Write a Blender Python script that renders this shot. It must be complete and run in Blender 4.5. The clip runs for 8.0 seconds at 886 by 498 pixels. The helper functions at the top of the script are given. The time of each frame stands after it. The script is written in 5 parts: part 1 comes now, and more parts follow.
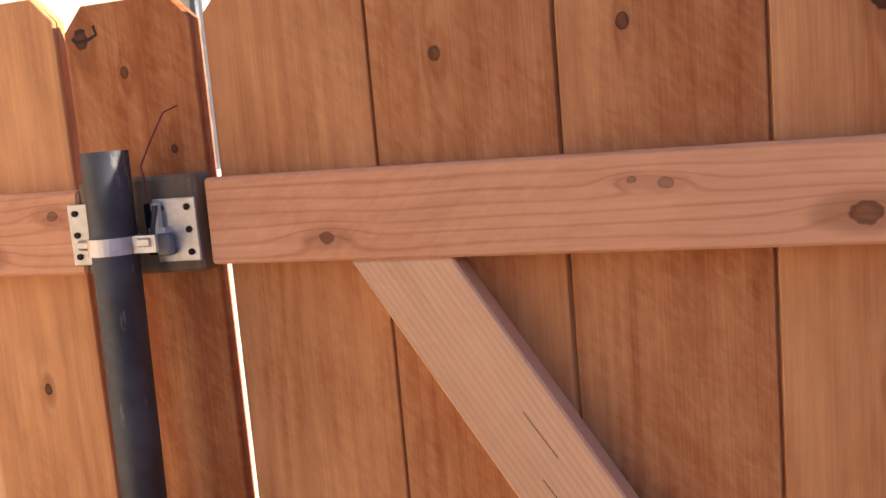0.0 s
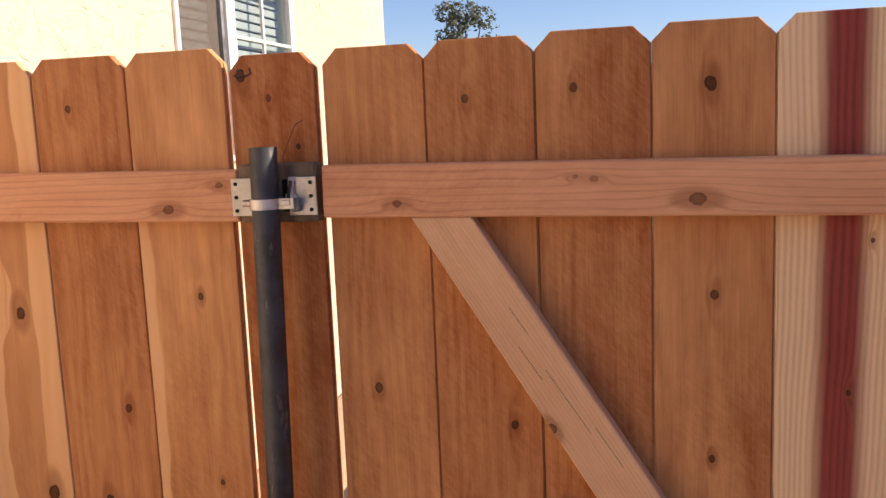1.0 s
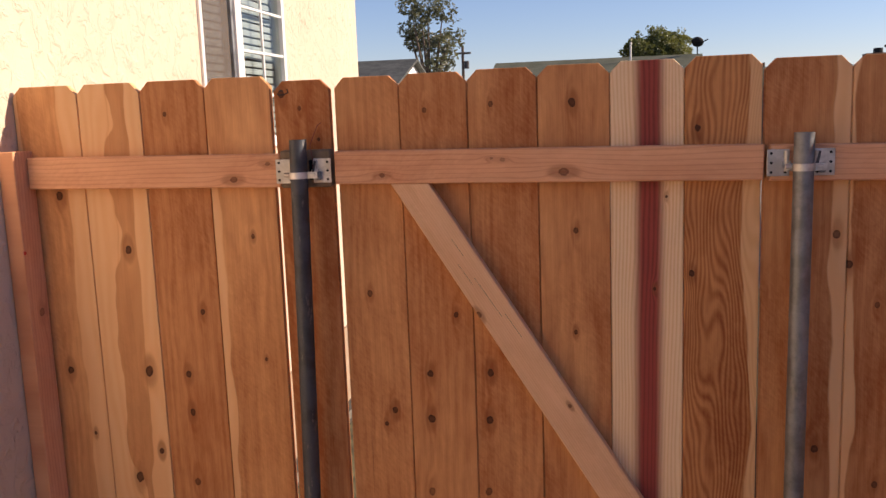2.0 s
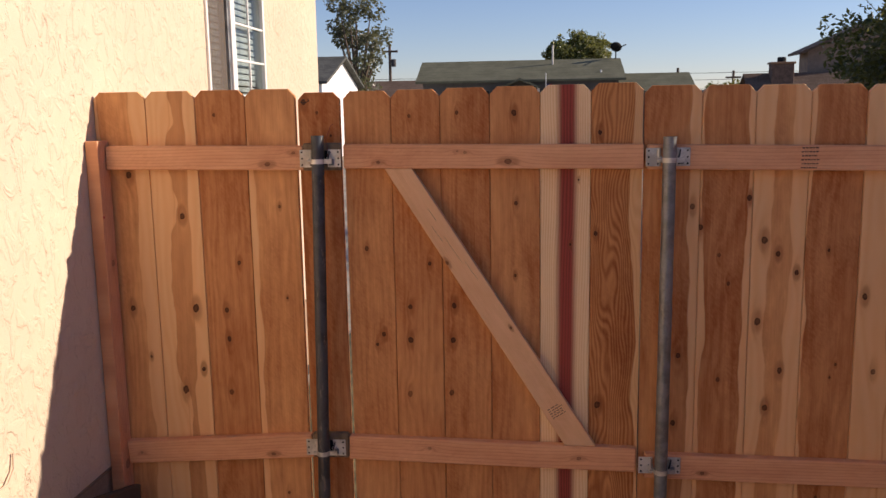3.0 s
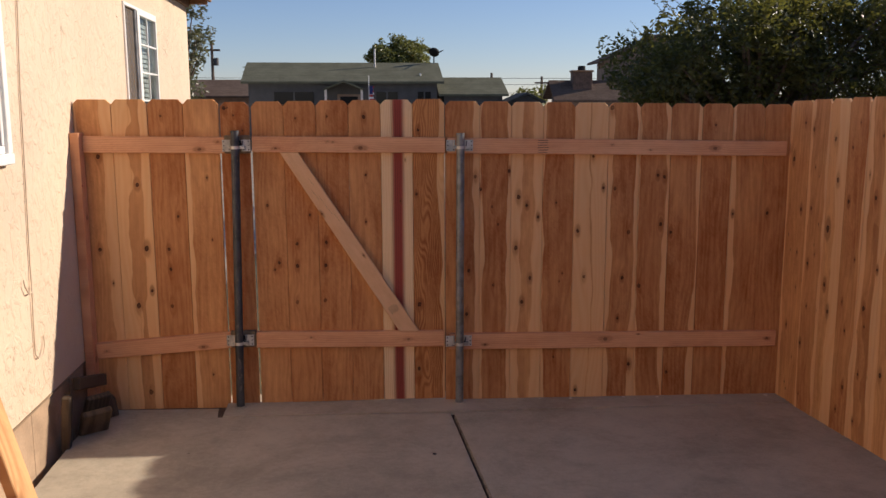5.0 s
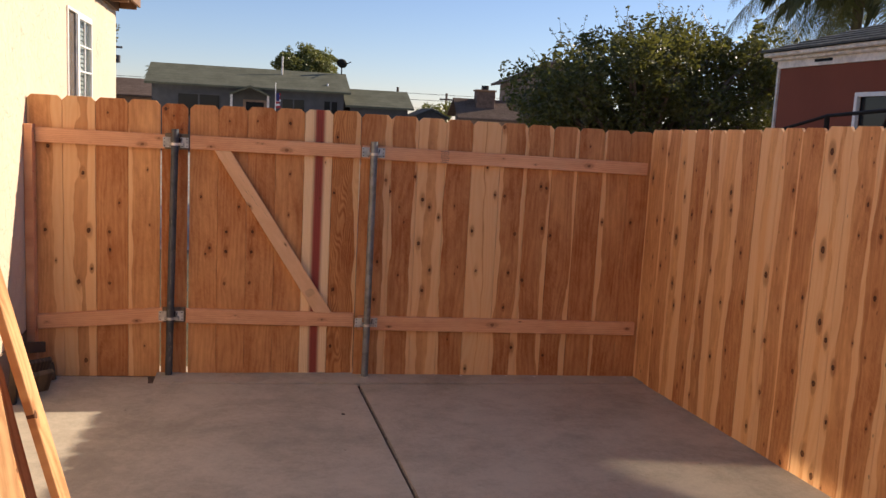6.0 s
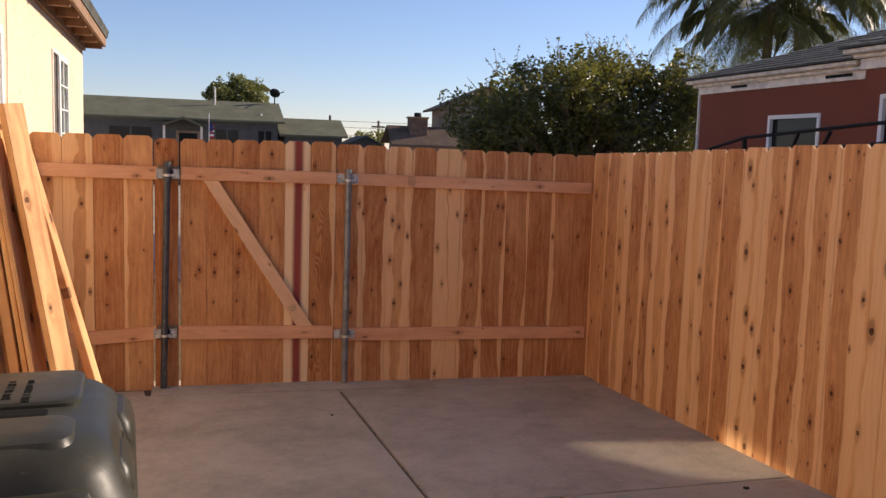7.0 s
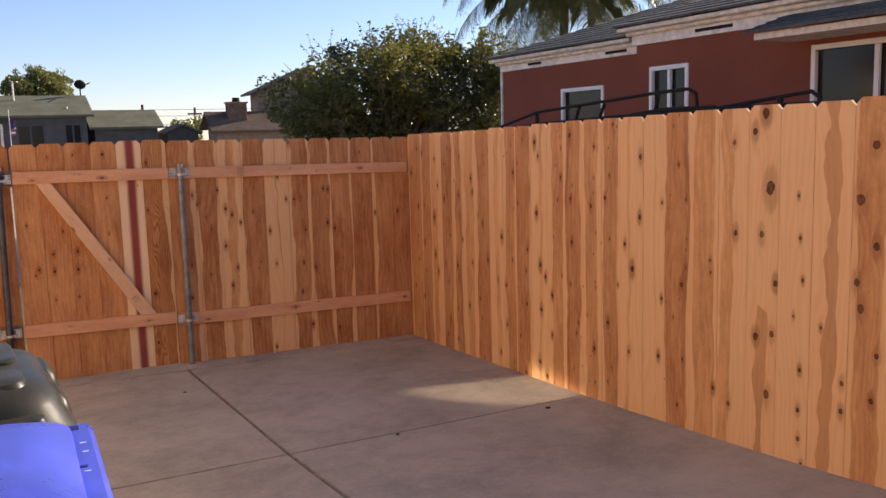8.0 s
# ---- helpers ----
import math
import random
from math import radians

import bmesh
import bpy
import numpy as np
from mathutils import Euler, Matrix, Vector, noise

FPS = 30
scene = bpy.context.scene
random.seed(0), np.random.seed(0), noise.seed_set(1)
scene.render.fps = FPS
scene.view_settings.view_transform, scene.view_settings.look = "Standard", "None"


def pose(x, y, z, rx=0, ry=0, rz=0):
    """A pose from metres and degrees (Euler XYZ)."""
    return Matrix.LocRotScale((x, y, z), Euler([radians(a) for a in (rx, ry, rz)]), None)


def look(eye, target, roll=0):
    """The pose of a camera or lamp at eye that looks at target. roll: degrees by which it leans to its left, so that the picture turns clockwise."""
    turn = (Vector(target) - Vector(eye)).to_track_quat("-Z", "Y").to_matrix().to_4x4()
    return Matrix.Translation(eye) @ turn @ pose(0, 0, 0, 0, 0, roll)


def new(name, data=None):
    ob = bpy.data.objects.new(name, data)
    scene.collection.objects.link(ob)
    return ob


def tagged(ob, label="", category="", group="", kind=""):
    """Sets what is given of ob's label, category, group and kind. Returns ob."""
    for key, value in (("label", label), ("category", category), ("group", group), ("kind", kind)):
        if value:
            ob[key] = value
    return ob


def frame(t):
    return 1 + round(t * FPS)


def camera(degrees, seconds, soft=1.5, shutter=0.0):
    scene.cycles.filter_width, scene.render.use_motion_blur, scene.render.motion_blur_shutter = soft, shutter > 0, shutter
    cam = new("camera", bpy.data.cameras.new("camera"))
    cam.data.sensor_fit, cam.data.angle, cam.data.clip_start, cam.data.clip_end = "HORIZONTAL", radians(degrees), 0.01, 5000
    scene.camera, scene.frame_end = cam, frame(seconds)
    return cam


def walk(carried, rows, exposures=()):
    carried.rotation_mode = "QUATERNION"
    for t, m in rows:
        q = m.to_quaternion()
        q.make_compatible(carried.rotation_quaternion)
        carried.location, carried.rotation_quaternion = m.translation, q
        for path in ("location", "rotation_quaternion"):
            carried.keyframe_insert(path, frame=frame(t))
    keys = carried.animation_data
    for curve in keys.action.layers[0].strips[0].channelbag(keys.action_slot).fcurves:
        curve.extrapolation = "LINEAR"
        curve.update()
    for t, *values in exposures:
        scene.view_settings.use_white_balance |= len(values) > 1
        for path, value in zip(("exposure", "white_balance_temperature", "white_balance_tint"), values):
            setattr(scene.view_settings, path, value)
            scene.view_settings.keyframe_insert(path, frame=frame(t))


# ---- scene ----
cam = camera(54.3, 8.0)
PATH = [
    (0, (0.512, -0.836, 1.662), (-0.077, 1.058, 1.409), -4.9),
    (0.5, (0.493, -1.088, 1.696), (-0.014, 0.829, 1.441), -3.6),
    (1, (0.558, -1.465, 1.701), (0.102, 0.461, 1.42), -2.4),
    (1.2, (0.589, -1.664, 1.722), (0.152, 0.267, 1.441), -2.0),
    (2.3, (0.774, -2.633, 1.73), (0.449, -0.686, 1.405), -2.0),
    (2.5, (0.763, -2.833, 1.732), (0.482, -0.882, 1.395), -1.6),
    (2.7, (0.741, -3.013, 1.734), (0.502, -1.056, 1.400), -1.1),
    (3, (0.715, -3.329, 1.762), (0.519, -1.364, 1.447), -1.0),
    (3.5, (0.719, -3.836, 1.751), (0.531, -1.869, 1.444), -1.0),
    (4, (0.671, -4.311, 1.777), (0.509, -2.341, 1.470), -1.0),
    (4.5, (0.591, -4.742, 1.784), (0.521, -2.765, 1.491), 0.2),
    (4.7, (0.602, -4.934, 1.773), (0.612, -2.957, 1.474), 0.4),
    (5, (0.579, -5.221, 1.794), (0.788, -3.257, 1.475), -0.2),
    (5.2, (0.581, -5.415, 1.775), (0.899, -3.466, 1.455), -0.8),
    (6.3, (0.315, -6.210, 1.807), (0.758, -4.279, 1.533), 3.6),
    (6.5, (0.264, -6.316, 1.817), (0.680, -4.378, 1.550), 4.0),
    (6.7, (0.170, -6.424, 1.822), (0.599, -4.487, 1.573), 3.7),
    (7, (-0.021, -6.602, 1.791), (0.568, -4.703, 1.573), 1.8),
    (7.2, (-0.095, -6.710, 1.828), (0.634, -4.863, 1.596), 1.0),
    (7.5, (-0.157, -6.865, 1.854), (0.686, -5.070, 1.599), 0.4),
    (7.8, (-0.196, -7.118, 1.843), (0.686, -5.343, 1.580), -0.6),
    (8, (-0.255, -7.284, 1.851), (0.688, -5.540, 1.583), -1.6),
]
EXPOSURES = [(0, 1.12, 6500, 12), (0.5, 1.12, 6900, 13), (1, 0.70, 7050, 15), (1.2, 0.68, 7100, 16), (2.5, 0.34, 7200, 18), (3, 0.28, 7100, 16), (3.5, -0.09, 7000, 13), (4, -0.16, 6800, 12), (4.5, -0.06, 6700, 12), (5.2, 0.22, 6900, 13), (6.5, 0.6, 7200, 14), (7, 0.54, 7200, 15), (7.5, 0.7, 7300, 15), (8, 0.84, 7200, 15)]
walk(cam, [(t, look(eye, target, roll)) for t, eye, target, roll in PATH], EXPOSURES)

# ---- light ----
SUN_TO = Vector((1.0, 0.215, 0.48)).normalized()
world = bpy.data.worlds.new("sky")
scene.world = world
world.use_nodes = True
wn = world.node_tree
sky = wn.nodes.new("ShaderNodeTexSky")
sky.sky_type = "NISHITA"
sky.sun_disc = False
sky.sun_elevation = math.asin(SUN_TO.z)
sky.sun_rotation = math.atan2(SUN_TO.x, SUN_TO.y)
sky.altitude, sky.air_density, sky.dust_density, sky.ozone_density = 0, 1.0, 0.05, 6.0
wn.nodes["Background"].inputs[1].default_value = 0.105
haze = wn.nodes.new("ShaderNodeMix")
haze.data_type, haze.blend_type = "RGBA", "MULTIPLY"
haze.inputs[0].default_value, haze.inputs[7].default_value = 1.0, (1.09, 0.96, 1.02, 1.0)
wn.links.new(sky.outputs[0], haze.inputs[6])
wn.links.new(haze.outputs[2], wn.nodes["Background"].inputs[0])
sun_data = bpy.data.lights.new("sun", "SUN")
sun_data.energy, sun_data.angle, sun_data.color = 5.0, radians(0.53), (1.0, 0.90, 0.78)
sun = new("sun", sun_data)
sun.matrix_world = look(SUN_TO * 40, (0, 0, 0))

# added area lamp standing in for sunlight thrown back by the sliding sash glass
glint_data = bpy.data.lights.new("glint_stand_in", "AREA")
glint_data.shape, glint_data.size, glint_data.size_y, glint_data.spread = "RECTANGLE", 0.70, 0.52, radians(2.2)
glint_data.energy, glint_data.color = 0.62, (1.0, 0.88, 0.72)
glint = new("glint_stand_in", glint_data)
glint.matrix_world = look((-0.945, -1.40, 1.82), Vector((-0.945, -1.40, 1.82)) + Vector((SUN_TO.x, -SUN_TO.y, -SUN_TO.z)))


# ---- building helpers ----
def part(name, bm, mat, parent=None, label="", smooth=False):
    me = bpy.data.meshes.new(name)
    bm.normal_update()
    bm.to_mesh(me)
    bm.free()
    if mat:
        me.materials.append(mat)
    if smooth:
        for p in me.polygons:
            p.use_smooth = True
        me.set_sharp_from_angle(angle=radians(30))
    ob = new(name, me)
    if parent:
        ob.parent = parent
    if label:
        tagged(ob, label)
    return ob


def thing(name, label, category, x=0, y=0, z=0, group="", kind=""):
    ob = new(name)
    ob.location = (x, y, z)
    ob.empty_display_size = 0.1
    return tagged(ob, label, category, group, kind)


def box(bm, x0, x1, y0, y1, z0, z1, bevel=0.0):
    m = Matrix.LocRotScale(((x0 + x1) / 2, (y0 + y1) / 2, (z0 + z1) / 2), None, (abs(x1 - x0), abs(y1 - y0), abs(z1 - z0)))
    r = bmesh.ops.create_cube(bm, size=1, matrix=m)
    if bevel:
        edges = list({e for v in r["verts"] for e in v.link_edges})
        bmesh.ops.bevel(bm, geom=edges, offset=bevel, segments=1, affect="EDGES")
    return bm


def one_box(x0, x1, y0, y1, z0, z1, bevel=0.0):
    return box(bmesh.new(), x0, x1, y0, y1, z0, z1, bevel)


def tube(bm, a, b, r0, r1=None, n=12, caps=True):
    a, b = Vector(a), Vector(b)
    r1 = r0 if r1 is None else r1
    d = b - a
    m = Matrix.Translation((a + b) / 2) @ d.to_track_quat("Z", "Y").to_matrix().to_4x4()
    bmesh.ops.create_cone(bm, cap_ends=caps, segments=n, radius1=r0, radius2=max(r1, 1e-4), depth=d.length, matrix=m)
    return bm


def prism(bm, pts, axis, a, b):
    """A polygon given in two coordinates, drawn out along the third axis from a to b."""
    def put(p, h):
        c = list(p)
        c.insert("xyz".index(axis), h)
        return bm.verts.new(c)
    lo, hi = [put(p, a) for p in pts], [put(p, b) for p in pts]
    n = len(pts)
    bm.faces.new(lo), bm.faces.new(hi[::-1])
    for i in range(n):
        bm.faces.new((lo[i], hi[i], hi[(i + 1) % n], lo[(i + 1) % n]))
    bmesh.ops.recalc_face_normals(bm, faces=bm.faces[:])
    return bm


# ---- materials ----
class Nodes:
    """A short hand for building node trees."""
    def __init__(self, name, rough=0.7, metal=0.0, spec=0.4):
        self.mat = bpy.data.materials.new(name)
        self.mat.use_nodes = True
        self.t = self.mat.node_tree
        self.bsdf = self.t.nodes["Principled BSDF"]
        self.bsdf.inputs["Roughness"].default_value = rough
        self.bsdf.inputs["Metallic"].default_value = metal
        self.bsdf.inputs["Specular IOR Level"].default_value = spec

    def link(self, a, b):
        self.t.links.new(a, b)

    def feed(self, sock, v):
        if isinstance(v, (int, float)):
            sock.default_value = v
        elif isinstance(v, (tuple, list)):
            sock.default_value = (*v, 1.0) if len(v) == 3 and sock.type == "RGBA" else v
        else:
            self.link(v, sock)

    def math(self, op, a, b=0.0, c=0.0, clamp=False):
        n = self.t.nodes.new("ShaderNodeMath")
        n.operation, n.use_clamp = op, clamp
        for s, v in zip(n.inputs, (a, b, c)):
            self.feed(s, v)
        return n.outputs[0]

    def vec(self, op, a, b=(0, 0, 0)):
        n = self.t.nodes.new("ShaderNodeVectorMath")
        n.operation = op
        self.feed(n.inputs[0], a), self.feed(n.inputs[1], b)
        return n.outputs[0]

    def combine(self, x, y, z):
        n = self.t.nodes.new("ShaderNodeCombineXYZ")
        for s, v in zip(n.inputs, (x, y, z)):
            self.feed(s, v)
        return n.outputs[0]

    def split(self, v):
        n = self.t.nodes.new("ShaderNodeSeparateXYZ")
        self.link(v, n.inputs[0])
        return n.outputs

    def coords(self, which="Object"):
        return self.t.nodes.new("ShaderNodeTexCoord").outputs[which]

    def place(self):
        return self.t.nodes.new("ShaderNodeNewGeometry").outputs["Position"]

    def rand(self):
        return self.t.nodes.new("ShaderNodeObjectInfo").outputs["Random"]

    def island(self):
        return self.t.nodes.new("ShaderNodeNewGeometry").outputs["Random Per Island"]

    def prop(self, name):
        n = self.t.nodes.new("ShaderNodeAttribute")
        n.attribute_type, n.attribute_name = "OBJECT", name
        return n.outputs

    def noise(self, v, scale=1.0, detail=3.0, rough=0.5, distort=0.0):
        n = self.t.nodes.new("ShaderNodeTexNoise")
        self.link(v, n.inputs["Vector"])
        for k, x in (("Scale", scale), ("Detail", detail), ("Roughness", rough), ("Distortion", distort)):
            n.inputs[k].default_value = x
        return n.outputs["Fac"]

    def voronoi(self, v, scale, feature="F1"):
        n = self.t.nodes.new("ShaderNodeTexVoronoi")
        n.feature = feature
        self.link(v, n.inputs["Vector"])
        n.inputs["Scale"].default_value = scale
        return n.outputs["Distance"]

    def ramp(self, f, lo, hi, a=0.0, b=1.0, smooth=True):
        n = self.t.nodes.new("ShaderNodeMapRange")
        n.interpolation_type = "SMOOTHSTEP" if smooth else "LINEAR"
        for s, v in zip(n.inputs, (f, lo, hi, a, b)):
            self.feed(s, v)
        return n.outputs[0]

    def mix(self, f, a, b, blend="MIX"):
        n = self.t.nodes.new("ShaderNodeMix")
        n.data_type, n.blend_type = "RGBA", blend
        for s, v in zip((n.inputs[0], n.inputs[6], n.inputs[7]), (f, a, b)):
            self.feed(s, v)
        return n.outputs[2]

    def out(self, color, height=None, strength=0.3, dist=0.002, rough=None):
        self.feed(self.bsdf.inputs["Base Color"], color)
        if rough is not None:
            self.feed(self.bsdf.inputs["Roughness"], rough)
        if height is not None:
            b = self.t.nodes.new("ShaderNodeBump")
            b.inputs["Strength"].default_value, b.inputs["Distance"].default_value = strength, dist
            self.link(height, b.inputs["Height"])
            self.link(b.outputs[0], self.bsdf.inputs["Normal"])
        return self.mat


def plain(name, color, rough=0.6, metal=0.0, vary=0.12, scale=6.0, bump=0.15, spec=0.4):
    n = Nodes(name, rough, metal, spec)
    p = n.place()
    f = n.noise(p, scale, 5, 0.6)
    g = n.noise(p, scale * 14, 3, 0.6)
    h = n.math("ADD", n.math("MULTIPLY", f, 0.7), n.math("MULTIPLY", g, 0.3))
    lo = tuple(c * (1 - vary * 1.6) for c in color)
    hi = tuple(min(1, c * (1 + vary * 1.4)) for c in color)
    return n.out(n.mix(n.ramp(h, 0.3, 0.7), lo, hi), g, bump, 0.002)


def wood(name, light, dark, sap, rings=26.0, contrast=0.45, stripe=False, thin=False, wave=7.5, rise=0.9, knot=1.0):
    """Sawn boards: length along the object's z, width along x. Knots, sapwood and tone are told by each board's own properties."""
    n = Nodes(name, 0.72, 0.0, 0.25)
    u, d, z = n.split(n.coords())
    r = n.rand()
    seed = n.math("MULTIPLY", r, 71.0)
    wob = n.noise(n.combine(n.math("MULTIPLY", u, 5.0), seed, n.math("MULTIPLY", z, rise)), 1.0, 2.0, 0.5)
    wob2 = n.noise(n.combine(n.math("MULTIPLY", u, 16.0), seed, n.math("MULTIPLY", z, 4.0)), 1.0, 3.0, 0.55)
    phase = n.math("ADD", n.math("MULTIPLY", u, rings), n.math("MULTIPLY", wob, wave))
    phase = n.math("ADD", phase, n.math("MULTIPLY", wob2, 0.9))
    mottled = n.noise(n.combine(n.math("MULTIPLY", u, 150.0), seed, n.math("MULTIPLY", z, 110.0)), 1.0, 2.0, 0.5)
    ragged = n.noise(n.combine(n.math("MULTIPLY", u, 60.0), seed, n.math("MULTIPLY", z, 38.0)), 1.0, 3.0, 0.6)
    core, halo, rims, flame = None, None, None, None
    for k in ("k1", "k2", "k3", "k4", "k5", "k6", "k7", "k8"):
        ku, kz, kr = n.split(n.prop(k)["Vector"])
        kr = n.math("MAXIMUM", n.math("MULTIPLY", kr, 0.85), 0.0002)
        du = n.math("DIVIDE", n.math("SUBTRACT", u, ku), kr)
        dz = n.math("DIVIDE", n.math("SUBTRACT", z, kz), kr)
        du2 = n.math("MULTIPLY", du, du)
        dz2 = n.math("MULTIPLY", dz, dz)
        far = n.math("ADD", n.math("MULTIPLY", du2, 0.30), n.math("MULTIPLY", dz2, 0.030))
        g = n.math("POWER", 2.718, n.math("MULTIPLY", far, -1.0))
        phase = n.math("ADD", phase, n.math("MULTIPLY", g, 1.3))
        near = n.math("ADD", du2, n.math("MULTIPLY", dz2, 0.62))
        near = n.math("ADD", near, n.math("MULTIPLY", n.math("SUBTRACT", ragged, 0.5), 2.2))
        lot = n.math("FRACT", n.math("ADD", n.math("MULTIPLY", ku, 317.3), n.math("MULTIPLY", kz, 91.7)))
        c = n.math("MULTIPLY", n.ramp(near, 1.20, 0.80), n.ramp(lot, 0.0, 0.6, 0.62, 1.0, False))
        rim = n.math("MULTIPLY", c, n.ramp(n.math("ADD", near, n.math("MULTIPLY", n.math("SUBTRACT", mottled, 0.5), 1.6)), 0.10, 0.70, 0.45, 1.0))
        away = n.math("ADD", n.math("MULTIPLY", du2, 0.17), n.math("MULTIPLY", dz2, 0.035))
        away = n.math("ADD", away, n.math("MULTIPLY", n.math("SUBTRACT", wob2, 0.5), 1.0))
        fl = n.math("MULTIPLY", n.ramp(away, 1.0, 0.25), n.ramp(lot, 0.1, 0.8, 0.25, 1.0, False))
        flame = fl if flame is None else n.math("MAXIMUM", flame, fl)
        core = c if core is None else n.math("MAXIMUM", core, c)
        rims = rim if rims is None else n.math("MAXIMUM", rims, rim)
        halo = g if halo is None else n.math("MAXIMUM", halo, g)
    band = n.math("PINGPONG", phase, 0.5)
    band = n.ramp(band, 0.30 if thin else 0.05, 0.5)
    fine = n.noise(n.combine(n.math("MULTIPLY", u, 420.0), seed, n.math("MULTIPLY", z, 9.0)), 1.0, 2.0, 0.6)
    streak = n.noise(n.combine(n.math("MULTIPLY", u, 75.0), seed, n.math("MULTIPLY", z, 1.6)), 1.0, 3.0, 0.6, 0.3)
    blotch = n.noise(n.combine(n.math("MULTIPLY", u, 9.0), seed, n.math("MULTIPLY", z, 2.2)), 1.0, 3.0, 0.55)
    mottle = n.noise(n.combine(n.math("MULTIPLY", u, 34.0), seed, n.math("MULTIPLY", z, 13.0)), 1.0, 4.0, 0.65, 0.5)
    drift = n.noise(n.combine(n.math("MULTIPLY", u, 3.0), n.math("ADD", seed, 9.0), n.math("MULTIPLY", z, 1.1)), 1.0, 3.0, 0.6, 0.8)
    tone = n.math("ADD", n.prop("tone")["Fac"], n.math("MULTIPLY", n.math("SUBTRACT", blotch, 0.5), 0.75))
    tone = n.math("ADD", tone, n.math("MULTIPLY", n.math("SUBTRACT", drift, 0.5), 0.8))
    tone = n.math("ADD", tone, n.math("MULTIPLY", n.math("SUBTRACT", band, 0.5), contrast))
    tone = n.math("ADD", tone, n.math("MULTIPLY", n.math("SUBTRACT", fine, 0.5), 0.40))
    tone = n.math("ADD", tone, n.math("MULTIPLY", n.math("SUBTRACT", mottle, 0.5), 0.48))
    tone = n.math("ADD", tone, n.math("MULTIPLY", halo, 0.16))
    curl = n.noise(n.combine(n.math("MULTIPLY", u, 70.0), seed, n.math("ADD", n.math("MULTIPLY", z, 95.0), n.math("MULTIPLY", u, 90.0))), 1.0, 2.0, 0.5, 0.6)
    curled = n.math("MULTIPLY", n.math("SUBTRACT", curl, 0.5), n.ramp(drift, 0.42, 0.60, 0.0, 0.42))
    tone = n.math("ADD", tone, curled)
    tone = n.math("ADD", tone, n.math("MULTIPLY", n.math("SUBTRACT", streak, 0.5), 0.36), clamp=True)
    col = n.mix(tone, light, dark)
    sl, sr, half = n.split(n.prop("sap")["Vector"])
    uu = n.math("ADD", u, n.math("MULTIPLY", n.math("SUBTRACT", wob, 0.5), 0.10))
    wave2 = n.noise(n.combine(n.math("MULTIPLY", u, 2.0), n.math("ADD", seed, 5.0), n.math("MULTIPLY", z, 3.6)), 1.0, 2.0, 0.5)
    uu = n.math("ADD", uu, n.math("MULTIPLY", n.math("SUBTRACT", wave2, 0.5), 0.055))
    uu = n.math("ADD", uu, n.math("MULTIPLY", n.math("SUBTRACT", wob2, 0.5), 0.012))
    left = n.ramp(n.math("SUBTRACT", n.math("ADD", uu, half), sl), 0.003, -0.003)
    right = n.ramp(n.math("SUBTRACT", n.math("SUBTRACT", half, uu), sr), 0.003, -0.003)
    pale = n.math("MAXIMUM", n.math("MULTIPLY", left, n.math("GREATER_THAN", sl, 0.001)), n.math("MULTIPLY", right, n.math("GREATER_THAN", sr, 0.001)))
    sapc = n.mix(n.math("MULTIPLY", band, 0.35), sap, light)
    col = n.mix(n.math("MULTIPLY", pale, 0.84), col, sapc)
    hc, htop, hw = n.split(n.prop("heart")["Vector"])
    inside = n.math("SUBTRACT", n.math("ABSOLUTE", n.math("SUBTRACT", uu, hc)), n.math("MULTIPLY", hw, n.ramp(wave2, 0.30, 0.70, 0.35, 1.45)))
    inside = n.math("MULTIPLY", n.ramp(inside, 0.002, -0.002), n.ramp(n.math("ADD", z, n.math("MULTIPLY", u, 0.5)), n.math("ADD", htop, 0.006), htop))
    inside = n.math("MULTIPLY", inside, n.math("GREATER_THAN", hw, 0.001))
    col = n.mix(n.math("MULTIPLY", inside, 0.84), col, n.mix(tone, tuple(0.55 * a + 0.45 * b for a, b in zip(light, dark)), tuple(c * 0.85 for c in dark)))
    if stripe:
        s = n.ramp(n.math("ABSOLUTE", n.math("ADD", n.math("ADD", u, -0.004), n.math("MULTIPLY", n.math("SUBTRACT", wob, 0.5), 0.014))), 0.050, 0.016)
        col = n.mix(n.math("MULTIPLY", s, 0.93), col, n.mix(tone, (0.31, 0.024, 0.026), (0.17, 0.014, 0.015)))
    col = n.mix(n.math("MULTIPLY", n.math("MULTIPLY", halo, pale), 0.75), col, n.mix(tone, light, dark))
    col = n.mix(n.math("MULTIPLY", flame, 0.50), col, tuple(c * v for c, v in zip((0.38, 0.13, 0.045), (0.72, 0.72, 0.72))))
    pitch = n.math("MULTIPLY", n.ramp(streak, 0.70, 0.80), n.ramp(drift, 0.52, 0.62))
    col = n.mix(n.math("MULTIPLY", pitch, 0.6), col, tuple(c * 0.45 for c in dark))
    col = n.mix(n.math("MULTIPLY", core, n.ramp(blotch, 0.3, 0.7, 0.72 * knot, 0.95 * knot)), col, (0.125, 0.042, 0.016))
    col = n.mix(n.math("MULTIPLY", rims, 0.80 * knot), col, (0.06, 0.022, 0.010))
    spot = n.voronoi(n.combine(n.math("MULTIPLY", u, 19.0), seed, n.math("MULTIPLY", z, 9.5)), 1.0)
    chain = n.noise(n.combine(n.math("MULTIPLY", u, 16.0), n.math("ADD", seed, 3.0), n.math("MULTIPLY", z, 1.3)), 1.0, 2.0, 0.5)
